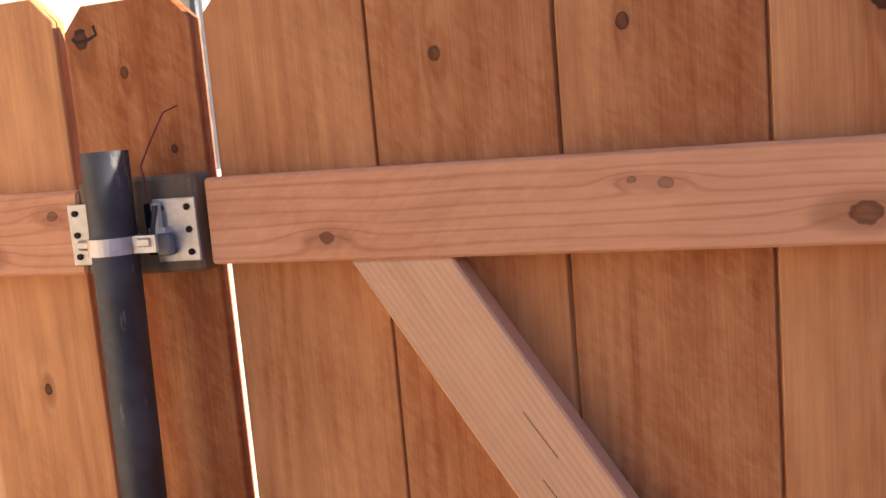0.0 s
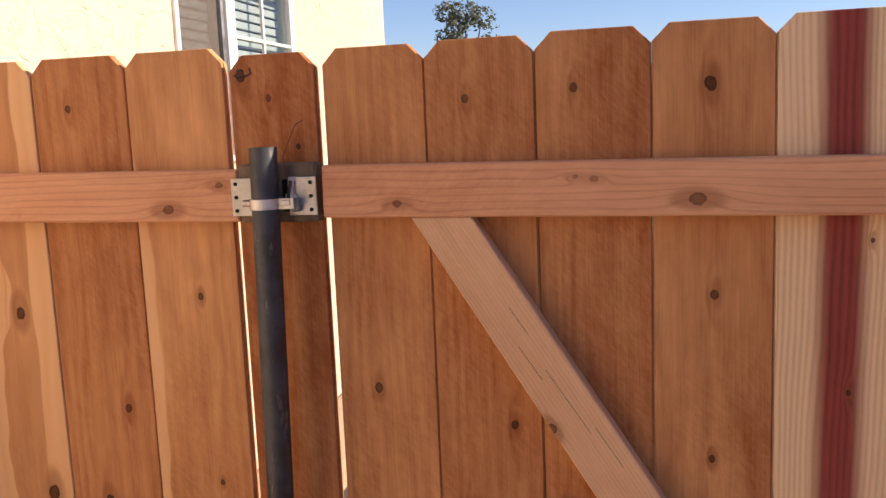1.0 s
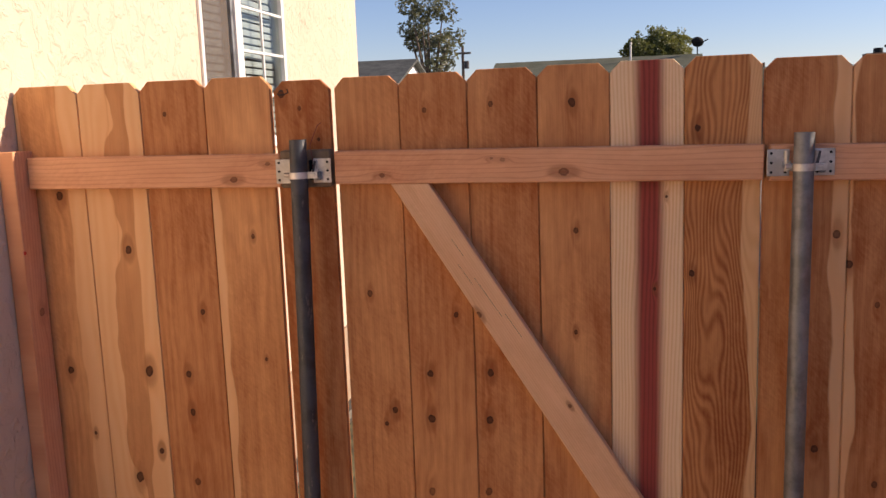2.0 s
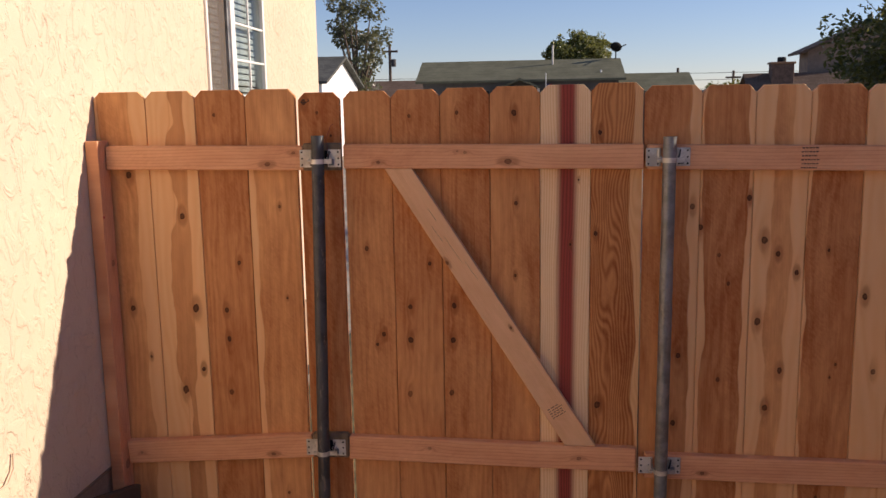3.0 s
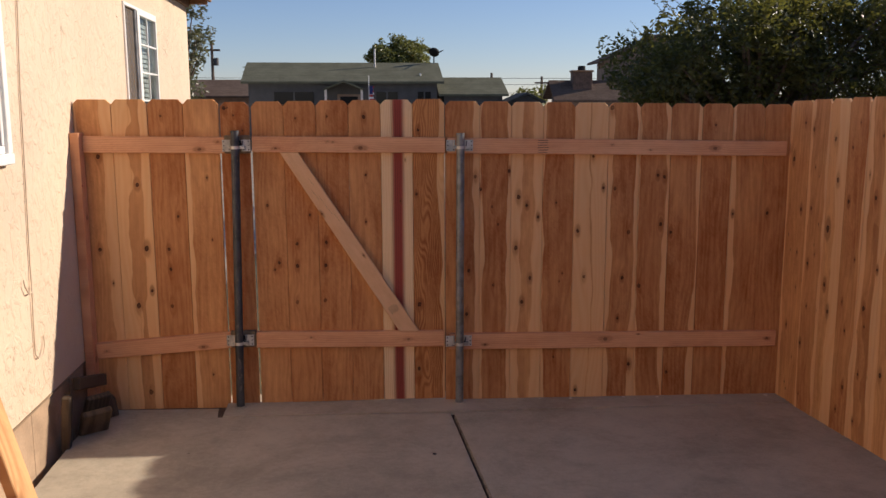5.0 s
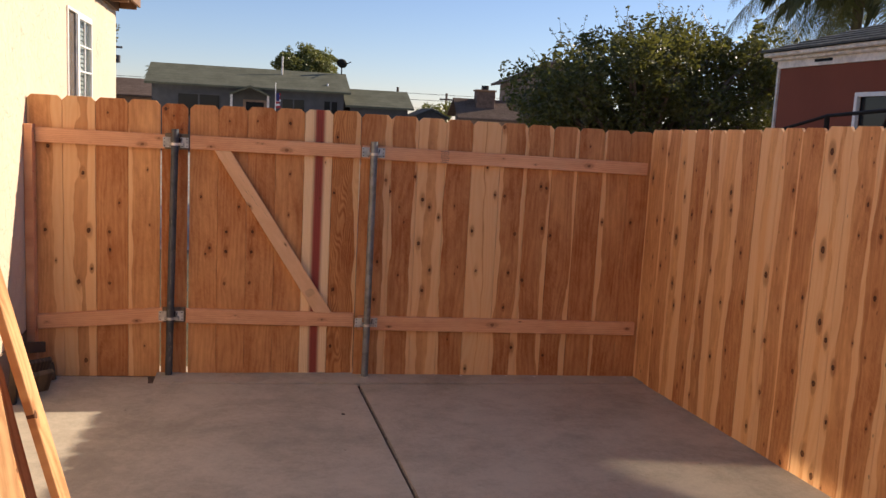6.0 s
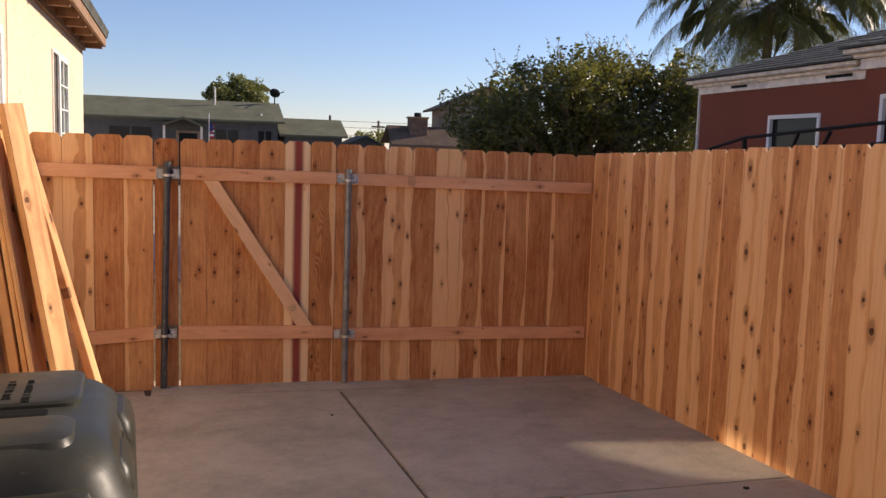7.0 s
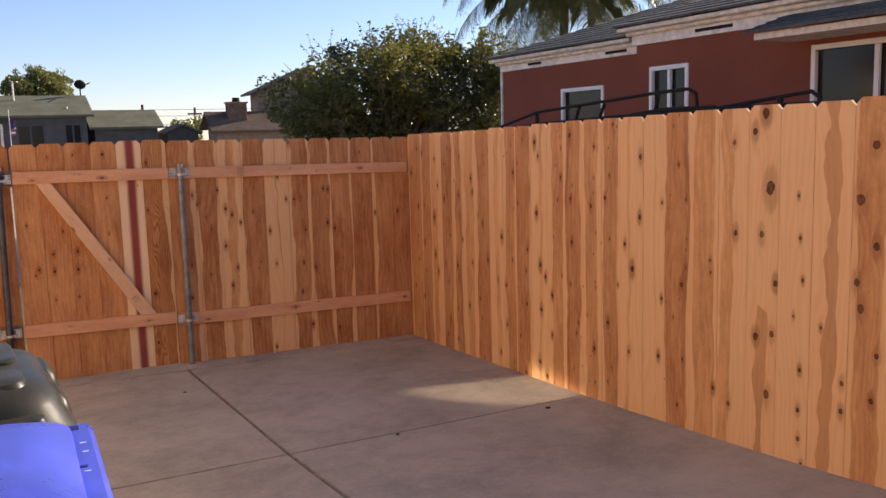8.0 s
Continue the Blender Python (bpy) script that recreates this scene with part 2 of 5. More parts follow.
    pin = n.math("MULTIPLY", n.ramp(n.math("ADD", spot, n.math("MULTIPLY", n.math("SUBTRACT", wob2, 0.5), 0.10)), 0.115, 0.075), n.ramp(chain, 0.50, 0.56))
    col = n.mix(n.math("MULTIPLY", n.math("MULTIPLY", pin, n.prop("pins")["Fac"]), 0.85), col, (0.085, 0.030, 0.013))
    h = n.math("ADD", n.math("MULTIPLY", fine, 0.5), n.math("MULTIPLY", band, 0.6))
    return n.out(col, n.math("SUBTRACT", h, core), 0.35, 0.0012)


m_picket = wood("cedar_picket", (0.85, 0.442, 0.189), (0.370, 0.114, 0.034), (0.90, 0.552, 0.278), contrast=0.14)
m_cathedral = wood("cathedral_picket", (0.76, 0.365, 0.138), (0.31, 0.092, 0.027), (0.86, 0.53, 0.26), rings=55.0, contrast=0.42, wave=26.0, rise=1.3)
m_stripe = wood("striped_picket", (0.96, 0.69, 0.41), (0.83, 0.53, 0.28), (0.93, 0.63, 0.35), rings=95.0, contrast=0.9, stripe=True)
m_rail = wood("fir_rail", (0.88, 0.478, 0.262), (0.56, 0.215, 0.102), (0.86, 0.50, 0.28), rings=75.0, contrast=0.30, thin=True, wave=4.0, knot=0.55)
m_brace = wood("fir_brace", (0.90, 0.565, 0.33), (0.64, 0.33, 0.165), (0.88, 0.55, 0.33), rings=150.0, contrast=0.16, wave=3.0, knot=0.6)
m_plank = wood("stacked_plank", (0.82, 0.49, 0.225), (0.42, 0.175, 0.068), (0.88, 0.59, 0.31), contrast=0.3)
m_oldwood = wood("weathered_wood", (0.25, 0.18, 0.115), (0.085, 0.06, 0.042), (0.2, 0.15, 0.1))


def stucco(name, base, scale=1.0, bump=0.8):
    """Skip-trowelled plaster: soft swells, smooth islands and short upright gouges."""
    n = Nodes(name, 0.9, 0.0, 0.2)
    p = n.place()
    long = n.vec("MULTIPLY", p, (1.0, 1.0, 0.75))
    swell = n.noise(p, 5.0 * scale, 3, 0.5, 0.4)
    lace = n.ramp(n.noise(long, 17 * scale, 4, 0.6, 0.6), 0.46, 0.62)
    where = n.ramp(n.noise(p, 3.2 * scale, 3, 0.6), 0.52, 0.64)
    pits = n.math("MULTIPLY", n.ramp(n.noise(n.vec("MULTIPLY", p, (1.0, 1.0, 0.5)), 38 * scale, 3, 0.6, 1.2), 0.62, 0.67), where)
    grit = n.noise(p, 240, 2, 0.5)
    big = n.noise(p, 0.9, 4, 0.55)
    col = n.mix(n.ramp(big, 0.3, 0.7), tuple(c * 0.93 for c in base), tuple(min(1, c * 1.05) for c in base))
    col = n.mix(n.math("MULTIPLY", pits, 0.05), col, tuple(c * v for c, v in zip(base, (0.72, 0.58, 0.45))))
    h = n.math("ADD", n.math("MULTIPLY", lace, 0.45), n.math("MULTIPLY", swell, 1.2))
    h = n.math("SUBTRACT", n.math("ADD", h, n.math("MULTIPLY", grit, 0.15)), n.math("MULTIPLY", pits, 0.6))
    return n.out(col, h, bump, 0.007)


def concrete(name, base):
    n = Nodes(name, 0.86, 0.0, 0.3)
    p = n.place()
    cloud = n.noise(p, 1.3, 5, 0.62, 0.3)
    mid = n.noise(p, 7, 4, 0.6)
    grit = n.noise(p, 170, 3, 0.6)
    sweep = n.noise(p, 34, 4, 0.65)
    f = n.math("ADD", n.math("MULTIPLY", cloud, 0.6), n.math("ADD", n.math("MULTIPLY", mid, 0.25), n.math("ADD", n.math("MULTIPLY", sweep, 0.20), n.math("MULTIPLY", n.math("SUBTRACT", grit, 0.5), 0.22))))
    col = n.mix(n.ramp(f, 0.32, 0.68), tuple(c * 0.72 for c in base), tuple(c * 1.2 for c in base))
    stain = n.ramp(n.noise(p, 0.8, 5, 0.7, 0.8), 0.58, 0.70)
    col = n.mix(n.math("MULTIPLY", stain, 0.35), col, tuple(c * v for c, v in zip(base, (0.62, 0.55, 0.50))))
    spots = n.ramp(n.voronoi(p, 3.1), 0.035, 0.015)
    col = n.mix(n.math("MULTIPLY", spots, 0.5), col, (0.05, 0.045, 0.04))
    return n.out(col, n.math("ADD", n.math("MULTIPLY", grit, 0.5), mid), 0.25, 0.002)


def glass_pane(name, tint, rough=0.015):
    """Window glass before a dark room: dark, with a clear mirror coat."""
    n = Nodes(name, rough, 0.0, 0.9)
    n.bsdf.inputs["Base Color"].default_value = (*tint, 1)
    n.bsdf.inputs["IOR"].default_value = 1.55
    w = n.noise(n.place(), 1.4, 2, 0.5)
    b = n.t.nodes.new("ShaderNodeBump")
    b.inputs["Strength"].default_value, b.inputs["Distance"].default_value = 0.06, 0.01
    n.link(w, b.inputs["Height"])
    n.link(b.outputs[0], n.bsdf.inputs["Normal"])
    return n.mat


def clear_glass(name):
    """Thin clear pane: see-through, with a mirror gloss that grows towards grazing views."""
    n = Nodes(name)
    t = n.t
    fr, tr, gl, mx = (t.nodes.new(k) for k in ("ShaderNodeLayerWeight", "ShaderNodeBsdfTransparent", "ShaderNodeBsdfGlossy", "ShaderNodeMixShader"))
    gloss = n.math("ADD", n.math("MULTIPLY", n.math("POWER", fr.outputs["Facing"], 4.0), 0.35), 0.04)
    gl.inputs["Roughness"].default_value = 0.02
    tr.inputs["Color"].default_value = (0.80, 0.84, 0.84, 1)
    n.link(gloss, mx.inputs[0]), n.link(tr.outputs[0], mx.inputs[1]), n.link(gl.outputs[0], mx.inputs[2])
    n.link(mx.outputs[0], t.nodes["Material Output"].inputs["Surface"])
    return n.mat


def shingle(name, a, b, scale=1.0):
    n = Nodes(name, 0.92, 0.0, 0.15)
    p = n.place()
    f = n.noise(p, 2.0 * scale, 4, 0.65)
    g = n.noise(p, 30 * scale, 2, 0.6)
    x, y, z = n.split(p)
    rows = n.math("PINGPONG", n.math("MULTIPLY", z, 11.0 * scale), 0.5)
    edge = n.ramp(rows, 0.08, 0.0)
    col = n.mix(n.ramp(n.math("ADD", n.math("MULTIPLY", f, 0.5), n.math("MULTIPLY", g, 0.5)), 0.35, 0.65), a, b)
    col = n.mix(n.math("MULTIPLY", edge, 0.4), col, tuple(c * 0.5 for c in a))
    return n.out(col, n.math("ADD", g, rows), 0.5, 0.01)


m_stucco = stucco("cream_stucco", (0.685, 0.545, 0.405), 1.0, 1.2)
m_red = stucco("red_stucco", (0.225, 0.072, 0.045), 1.0, 0.3)
m_concrete = concrete("concrete", (0.475, 0.415, 0.318))
m_ground = plain("pale_dirt", (0.34, 0.29, 0.22), 0.95, 0, 0.25, 1.2, 0.3)
m_joint = plain("joint_dark", (0.11, 0.08, 0.06), 0.95, 0, 0.3, 12)
m_white = plain("white_vinyl", (0.80, 0.79, 0.75), 0.45, 0, 0.03, 5, 0.05)
m_trim = plain("white_trim", (0.74, 0.68, 0.60), 0.7, 0, 0.17, 9, 0.25)
m_glass = glass_pane("window_glass", (0.012, 0.011, 0.011))
m_darkglass = glass_pane("dark_glass", (0.02, 0.018, 0.016), 0.12)
m_darkglass.node_tree.nodes["Principled BSDF"].inputs["Specular IOR Level"].default_value = 0.25
m_strip = plain("joint_strip", (0.30, 0.26, 0.21), 0.9, 0, 0.3, 30)
m_clear = clear_glass("clear_glass")
def mesh_screen(name, color, cover):
    """Fine woven mesh: part of the light goes straight through."""
    n = Nodes(name, 0.8)
    n.bsdf.inputs["Base Color"].default_value = (*color, 1)
    tr, mx = n.t.nodes.new("ShaderNodeBsdfTransparent"), n.t.nodes.new("ShaderNodeMixShader")
    mx.inputs[0].default_value = cover
    n.link(tr.outputs[0], mx.inputs[1]), n.link(n.bsdf.outputs[0], mx.inputs[2])
    n.link(mx.outputs[0], n.t.nodes["Material Output"].inputs["Surface"])
    return n.mat


m_mesh = mesh_screen("fine_mesh", (0.20, 0.16, 0.13), 0.42)
m_screen = plain("insect_screen", (0.055, 0.05, 0.045), 0.7, 0, 0.1, 30)
m_blind = plain("window_blind", (0.80, 0.78, 0.74), 0.6, 0, 0.05)
m_eave = plain("brown_eave", (0.25, 0.145, 0.085), 0.8, 0, 0.2, 8, 0.2)
m_base = plain("tan_base", (0.40, 0.28, 0.185), 0.85, 0, 0.15, 5, 0.25)
m_dirt = plain("dark_dirt", (0.06, 0.045, 0.035), 0.95, 0, 0.35, 25, 0.6)
m_roofgray = shingle("gray_shingle", (0.058, 0.060, 0.054), (0.135, 0.135, 0.12))
m_roofgreen = shingle("green_shingle", (0.105, 0.105, 0.070), (0.165, 0.163, 0.112), 0.6)
m_roofbrown = shingle("brown_shingle", (0.10, 0.066, 0.048), (0.17, 0.12, 0.09), 0.6)
m_graywall = plain("slate_siding", (0.092, 0.089, 0.086), 0.8, 0, 0.1, 3)
m_tanwall = plain("tan_stucco", (0.27, 0.19, 0.14), 0.9, 0, 0.12, 3)
m_whitewall = plain("white_siding", (0.75, 0.75, 0.74), 0.8, 0, 0.06, 3)
m_black = plain("black_paint", (0.012, 0.012, 0.012), 0.65, 0, 0.2, 20, spec=0.2)
m_cable = plain("painted_cable", (0.62, 0.49, 0.365), 0.7, 0, 0.1, 20)


def steel(name, color, rough, rust):
    n = Nodes(name, rough, 0.75, 0.5)
    p = n.place()
    f = n.noise(p, 14, 5, 0.65)
    g = n.noise(n.vec("MULTIPLY", p, (1, 1, 0.3)), 45, 4, 0.7)
    col = n.mix(n.ramp(f, 0.35, 0.65), tuple(c * 0.7 for c in color), tuple(c * 1.25 for c in color))
    col = n.mix(n.math("MULTIPLY", n.ramp(g, 0.58, 0.66), rust), col, (0.42, 0.38, 0.33))
    return n.out(col, g, 0.2, 0.001, n.ramp(f, 0.3, 0.7, rough - 0.1, rough + 0.2))


m_pipe_dark = steel("weathered_pipe", (0.10, 0.105, 0.115), 0.55, 0.35)
m_pipe = steel("galvanized_pipe", (0.27, 0.28, 0.285), 0.5, 0.3)
m_zinc = steel("zinc_plate", (0.62, 0.60, 0.56), 0.38, 0.1)


def leaves(name, a, b, c):
    """Leaves: a waxy gloss, and light that shines through."""
    n = Nodes(name, 0.36, 0.0, 0.5)
    r = n.island()
    f = n.noise(n.place(), 1.5, 3, 0.6)
    col = n.mix(n.ramp(r, 0.0, 1.0, smooth=False), a, b)
    col = n.mix(n.math("MULTIPLY", n.ramp(f, 0.5, 0.75), 0.7), col, c)
    n.out(col)
    tl, mx = n.t.nodes.new("ShaderNodeBsdfTranslucent"), n.t.nodes.new("ShaderNodeMixShader")
    n.link(n.mix(0.35, col, (0.30, 0.28, 0.04)), tl.inputs["Color"])
    mx.inputs[0].default_value = 0.42
    n.link(n.bsdf.outputs[0], mx.inputs[1]), n.link(tl.outputs[0], mx.inputs[2])
    n.link(mx.outputs[0], n.t.nodes["Material Output"].inputs["Surface"])
    return n.mat


m_leaf = leaves("citrus_leaf", (0.028, 0.036, 0.010), (0.125, 0.128, 0.032), (0.17, 0.145, 0.042))
m_leaf2 = leaves("gray_green_leaf", (0.085, 0.095, 0.06), (0.17, 0.175, 0.12), (0.14, 0.12, 0.08))
m_leaf3 = leaves("round_tree_leaf", (0.09, 0.11, 0.035), (0.19, 0.20, 0.06), (0.24, 0.22, 0.075))
m_frond = leaves("palm_frond", (0.045, 0.058, 0.024), (0.13, 0.15, 0.065), (0.24, 0.23, 0.11))
m_bark = plain("bark", (0.15, 0.11, 0.08), 0.95, 0, 0.3, 9, 0.7)


# ---- ground, slab and house ----
def floor_z(x, y):
    """The slab falls gently to the far corner and rises towards the yard."""
    y = max(y, -6.5)
    return -0.021 * x - y * (0.006 + 0.0085 * x) + 0.010 * max(0.0, -y - 2.5) ** 2


def sheet(bm, x0, x1, y0, y1, nx, ny, zf):
    vs = [[bm.verts.new((x0 + (x1 - x0) * i / nx, y0 + (y1 - y0) * j / ny, zf(x0 + (x1 - x0) * i / nx, y0 + (y1 - y0) * j / ny)))
           for i in range(nx + 1)] for j in range(ny + 1)]
    for j in range(ny):
        for i in range(nx):
            bm.faces.new((vs[j][i], vs[j][i + 1], vs[j + 1][i + 1], vs[j + 1][i]))
    return bm


ground = tagged(part("ground", sheet(bmesh.new(), -900, 900, -900, 900, 36, 36, lambda x, y: -0.30), m_ground),
                "pale dusty ground around the yard and street", "ground", kind="structure")

m_lawn = plain("dry_lawn", (0.105, 0.085, 0.042), 0.95, 0, 0.45, 9, 0.8)
lawn = tagged(part("lawn", sheet(bmesh.new(), -0.95, 6.5, 0.35, 7.5, 10, 10, lambda x, y: -0.285), m_lawn), "patchy dry green lawn beyond the gate", "lawn", kind="structure")

JX = lambda y: 1.163 + (-y - 0.27) * 0.027 if y > -2.6 else 1.226 + (-y - 2.6) * 0.05
JY = lambda x: -2.555 - 0.028 * x
pavement = tagged(new("pavement"), "worn brown-gray concrete slab with dark joints", "concrete slab", kind="structure")


def slab(pts, name, rise=0.0, depth=0.28):
    """One cast slab: outline subdivided so that it follows the fall of the yard."""
    bm = bmesh.new()
    (ax, ay), (bx, by), (cx, cy), (dx, dy) = pts
    n = 36
    grid = []
    for j in range(n + 1):
        row = []
        for i in range(n + 1):
            s, t = i / n, j / n
            x = (ax * (1 - s) + bx * s) * (1 - t) + (dx * (1 - s) + cx * s) * t
            y = (ay * (1 - s) + by * s) * (1 - t) + (dy * (1 - s) + cy * s) * t
            row.append(bm.verts.new((x, y, floor_z(x, y) + rise)))
        grid.append(row)
    for j in range(n):
        for i in range(n):
            bm.faces.new((grid[j][i], grid[j][i + 1], grid[j + 1][i + 1], grid[j + 1][i]))
    edge = [e for e in bm.edges if len(e.link_faces) == 1]
    r = bmesh.ops.extrude_edge_only(bm, edges=edge)
    for v in r["geom"]:
        if isinstance(v, bmesh.types.BMVert):
            v.co.z -= depth
    bmesh.ops.recalc_face_normals(bm, faces=bm.faces[:])
    return part(name, bm, m_concrete, pavement)


g, gj = 0.009, 0.013
slab([(-0.95, JY(-0.95) + g), (JX(-2.59) - gj, JY(1.2) + g), (JX(-0.25) - gj, -0.245), (-0.95, -0.235)], "slab")
slab([(JX(-2.59) + gj, JY(1.2) + g), (3.38, JY(3.38) + g), (3.38, -0.20), (JX(-0.25) + gj, -0.245)], "slab")
slab([(-0.95, -14), (JX(-14) - gj, -14), (JX(-2.62) - gj, JY(1.2) - g), (-0.95, JY(-0.95) - g)], "slab")
slab([(JX(-14) + gj, -14), (3.38, -14), (3.38, JY(3.38) - g), (JX(-2.62) + gj, JY(1.2) - g)], "slab")
slab([(-0.20, -0.237), (3.38, -0.192), (3.38, 0.16), (-0.20, 0.16)], "slab", 0.006)
slab([(-0.95, -0.225), (-0.235, -0.23), (-0.255, -0.03), (-0.95, -0.02)], "slab", -0.018)
tagged(part("joint_filler", sheet(bmesh.new(), -0.95, 3.38, -14, 0.1, 24, 90, lambda x, y: floor_z(x, y) - 0.022), m_joint),
       "dark dirt in the slab joints", "joint", kind="structure")

# tan filler strip along the long joint
def strip(y0, y1, n):
    bm = bmesh.new()
    rows = []
    for i in range(n + 1):
        y = y0 + (y1 - y0) * i / n
        x = JX(y) + 0.0045
        z = floor_z(x, y)
        rows.append([bm.verts.new(c) for c in ((x - 0.001, y, z - 0.02), (x, y, z - 0.006), (x + 0.006, y, z - 0.002), (x + 0.008, y, z - 0.02))])
    for a, b in zip(rows, rows[1:]):
        for k in range(3):
            bm.faces.new((a[k], a[k + 1], b[k + 1], b[k]))
    bmesh.ops.recalc_face_normals(bm, faces=bm.faces[:])
    return part("joint_strip", bm, m_strip, pavement, "pale filler strip")


strip(-0.30, -2.57, 16)
strip(-2.63, -13.9, 30)
WX = -1.005
house = thing("house", "cream stucco house with brown eaves and white sliding windows", "house")
W1 = (-2.58, -1.02, 1.552, 2.445)
W2 = (1.28, 2.32, 1.60, 2.56)
HC = 3.80


def wall_with_openings(x_out, thick, y0, y1, z0, z1, opens):
    bm = bmesh.new()
    ys = sorted({y0, y1, *[o[0] for o in opens], *[o[1] for o in opens]})
    for a, b in zip(ys, ys[1:]):
        hole = [o for o in opens if o[0] <= a and b <= o[1]]
        if hole:
            box(bm, x_out - thick, x_out, a, b, z0, hole[0][2]), box(bm, x_out - thick, x_out, a, b, hole[0][3], z1)
        else:
            box(bm, x_out - thick, x_out, a, b, z0, z1)
    bmesh.ops.remove_doubles(bm, verts=bm.verts[:], dist=0.0005)
    return bm


part("wall", wall_with_openings(WX, 0.15, -14, HC, 0.335, 2.93, [W1, W2]), m_stucco, house)
part("end_wall", one_box(-7, WX - 0.151, HC - 0.15, HC - 0.002, 0.335, 2.93), m_stucco, house)
part("back_wall", one_box(-7, -6.9, -14, HC - 0.16, -0.3, 2.93), m_stucco, house)
part("ceiling_board", one_box(-6.89, WX - 0.16, -14, HC - 0.16, 2.6, 2.66), m_tanwall, house)
part("inner_floor", one_box(-6.89, WX - 0.16, -14, HC - 0.16, 0.3, 0.36), m_tanwall, house)
bm = one_box(WX - 0.15, WX - 0.03, -14, HC - 0.03, -0.3, 0.335)
part("base_wall", bm, m_dirt, house)
y = HC - 0.04
rb = random.Random(5)
while y > -7:
    w = rb.uniform(0.24, 0.34)
    part("base_board", one_box(WX - 0.028, WX - 0.012 + rb.uniform(-.004, .004), y - w + 0.006, y, -0.2, 0.33, 0.003), m_base, house)
    y -= w
part("weep_screed", one_box(WX - 0.02, WX + 0.006, -14, HC, 0.325, 0.3345), m_oldwood, house)
bm = bmesh.new()
prism(bm, [(-0.76, 2.955), (-0.74, 3.035), (-4.0, 4.15), (-4.0, 4.06)], "y", -14.3, HC + 0.14)
part("roof", bm, m_roofgray, house)
part("soffit", one_box(WX + 0.001, -0.80, -14.3, HC + 0.10, 2.925, 2.945), m_eave, house)
part("fascia", one_box(-0.80, -0.77, -14.3, HC + 0.10, 2.86, 2.975, 0.004), m_eave, house)
part("frieze_board", one_box(WX + 0.001, WX + 0.03, -14, HC + 0.02, 2.80, 2.924), m_eave, house)
bm = bmesh.new()
prism(bm, [(-0.78, 2.87), (-0.78, 2.98), (-4.0, 4.10), (-4.0, 3.95)], "y", HC + 0.101, HC + 0.125)
part("barge_board", bm, m_eave, house)
for i in range(24):
    yy = HC + 0.05 - i * 0.61
    part("rafter_tail", one_box(WX + 0.031, -0.801, yy - 0.045, yy, 2.83, 2.924, 0.004), m_eave, house)


def sliding_window(name, o, sash_split, rows, cols, blind):
    y0, y1, z0, z1 = o
    win = thing(name, "white vinyl sliding window with muntin bars" + (" and closed blinds" if blind else ""), "window", WX, (y0 + y1) / 2, z0, kind="structure")
    def put(n, a, b, c, d, e, f, m, parent, bev=0.003):
        return part(n, one_box(a - WX, b - WX, c - (y0 + y1) / 2, d - (y0 + y1) / 2, e - z0, f - z0, bev), m, parent)
    bw = 0.007 if blind else 0.010
    fw, ox = (0.024, WX + 0.014) if blind else (0.05, WX + 0.036)
    deep = 0.020 if blind else 0.066
    fr = put("frame", WX - 0.10, ox, y0, y0 + fw, z0 + fw, z1 - fw, m_white, win)
    put("jamb", WX - 0.10, ox, y1 - fw, y1, z0 + fw, z1 - fw, m_white, win)
    put("head", WX - 0.10, ox, y0, y1, z1 - fw, z1, m_white, win)
    put("sill", WX - 0.10, ox + 0.006, y0, y1, z0, z0 + fw, m_white, win)
    s = sash_split
    sash = put("sash", WX - 0.020, WX + 0.020, s - 0.05, s + 0.02, z0 + fw, z1 - fw, m_white, win)
    put("track", WX - 0.045, WX + (0.008 if blind else 0.026), s - 0.075, s - 0.053, z0 + fw, z1 - fw, m_pipe, win, 0.002)
    put("sash_rail", WX - 0.020, WX + 0.020, s + 0.021, y1 - fw - 0.001, z0 + fw, z0 + fw + 0.035, m_white, win)
    put("sash_rail", WX - 0.020, WX + 0.020, s + 0.021, y1 - fw - 0.001, z1 - fw - 0.03, z1 - fw, m_white, win)
    put("sash_stile", WX - 0.020, WX + 0.020, y1 - fw - 0.028, y1 - fw - 0.001, z0 + fw + 0.036, z1 - fw - 0.031, m_white, win)
    ga, gb, za, zb = s + 0.02, y1 - fw - 0.028, z0 + fw + 0.035, z1 - fw - 0.03
    pane = put("pane", WX - 0.007, WX - 0.001, ga, gb, za, zb, m_clear if blind else m_glass, win, 0)
    for i in range(1, cols):
        c = ga + (gb - ga) * i / cols
        put("muntin", WX + 0.0, WX + 0.013, c - bw, c + bw, za, zb, m_white, win, 0.002)
    for i in range(1, rows):
        c = za + (zb - za) * i / rows
        put("muntin", WX + 0.0, WX + 0.014, ga, gb, c - bw, c + bw, m_white, win, 0.002)
    put("pane", WX - deep, WX - deep + 0.005, y0 + fw, s - 0.08, z0 + fw, z1 - fw, m_clear if blind else m_glass, win, 0)
    if not blind:
        put("insect_screen", WX - 0.037, WX - 0.034, y0 + fw, s - 0.08, z0 + fw, z1 - fw, m_screen, win, 0)
    if blind:
        put("insect_screen", WX - 0.010, WX - 0.008, y0 + fw, s - 0.08, z0 + fw, z1 - fw, m_mesh, win, 0)
        z = z0 + 0.07
        while z < z1 - 0.07:
            put("blind_slat", WX - 0.058, WX - 0.050, y0 + fw + 0.01, y1 - fw - 0.01, z, z + 0.030, m_blind, win, 0.003)
            z += 0.0385
    return win


sliding_window("window_1", W1, -1.765, 3, 2, False)
sliding_window("window_2", W2, 1.70, 4, 2, True)

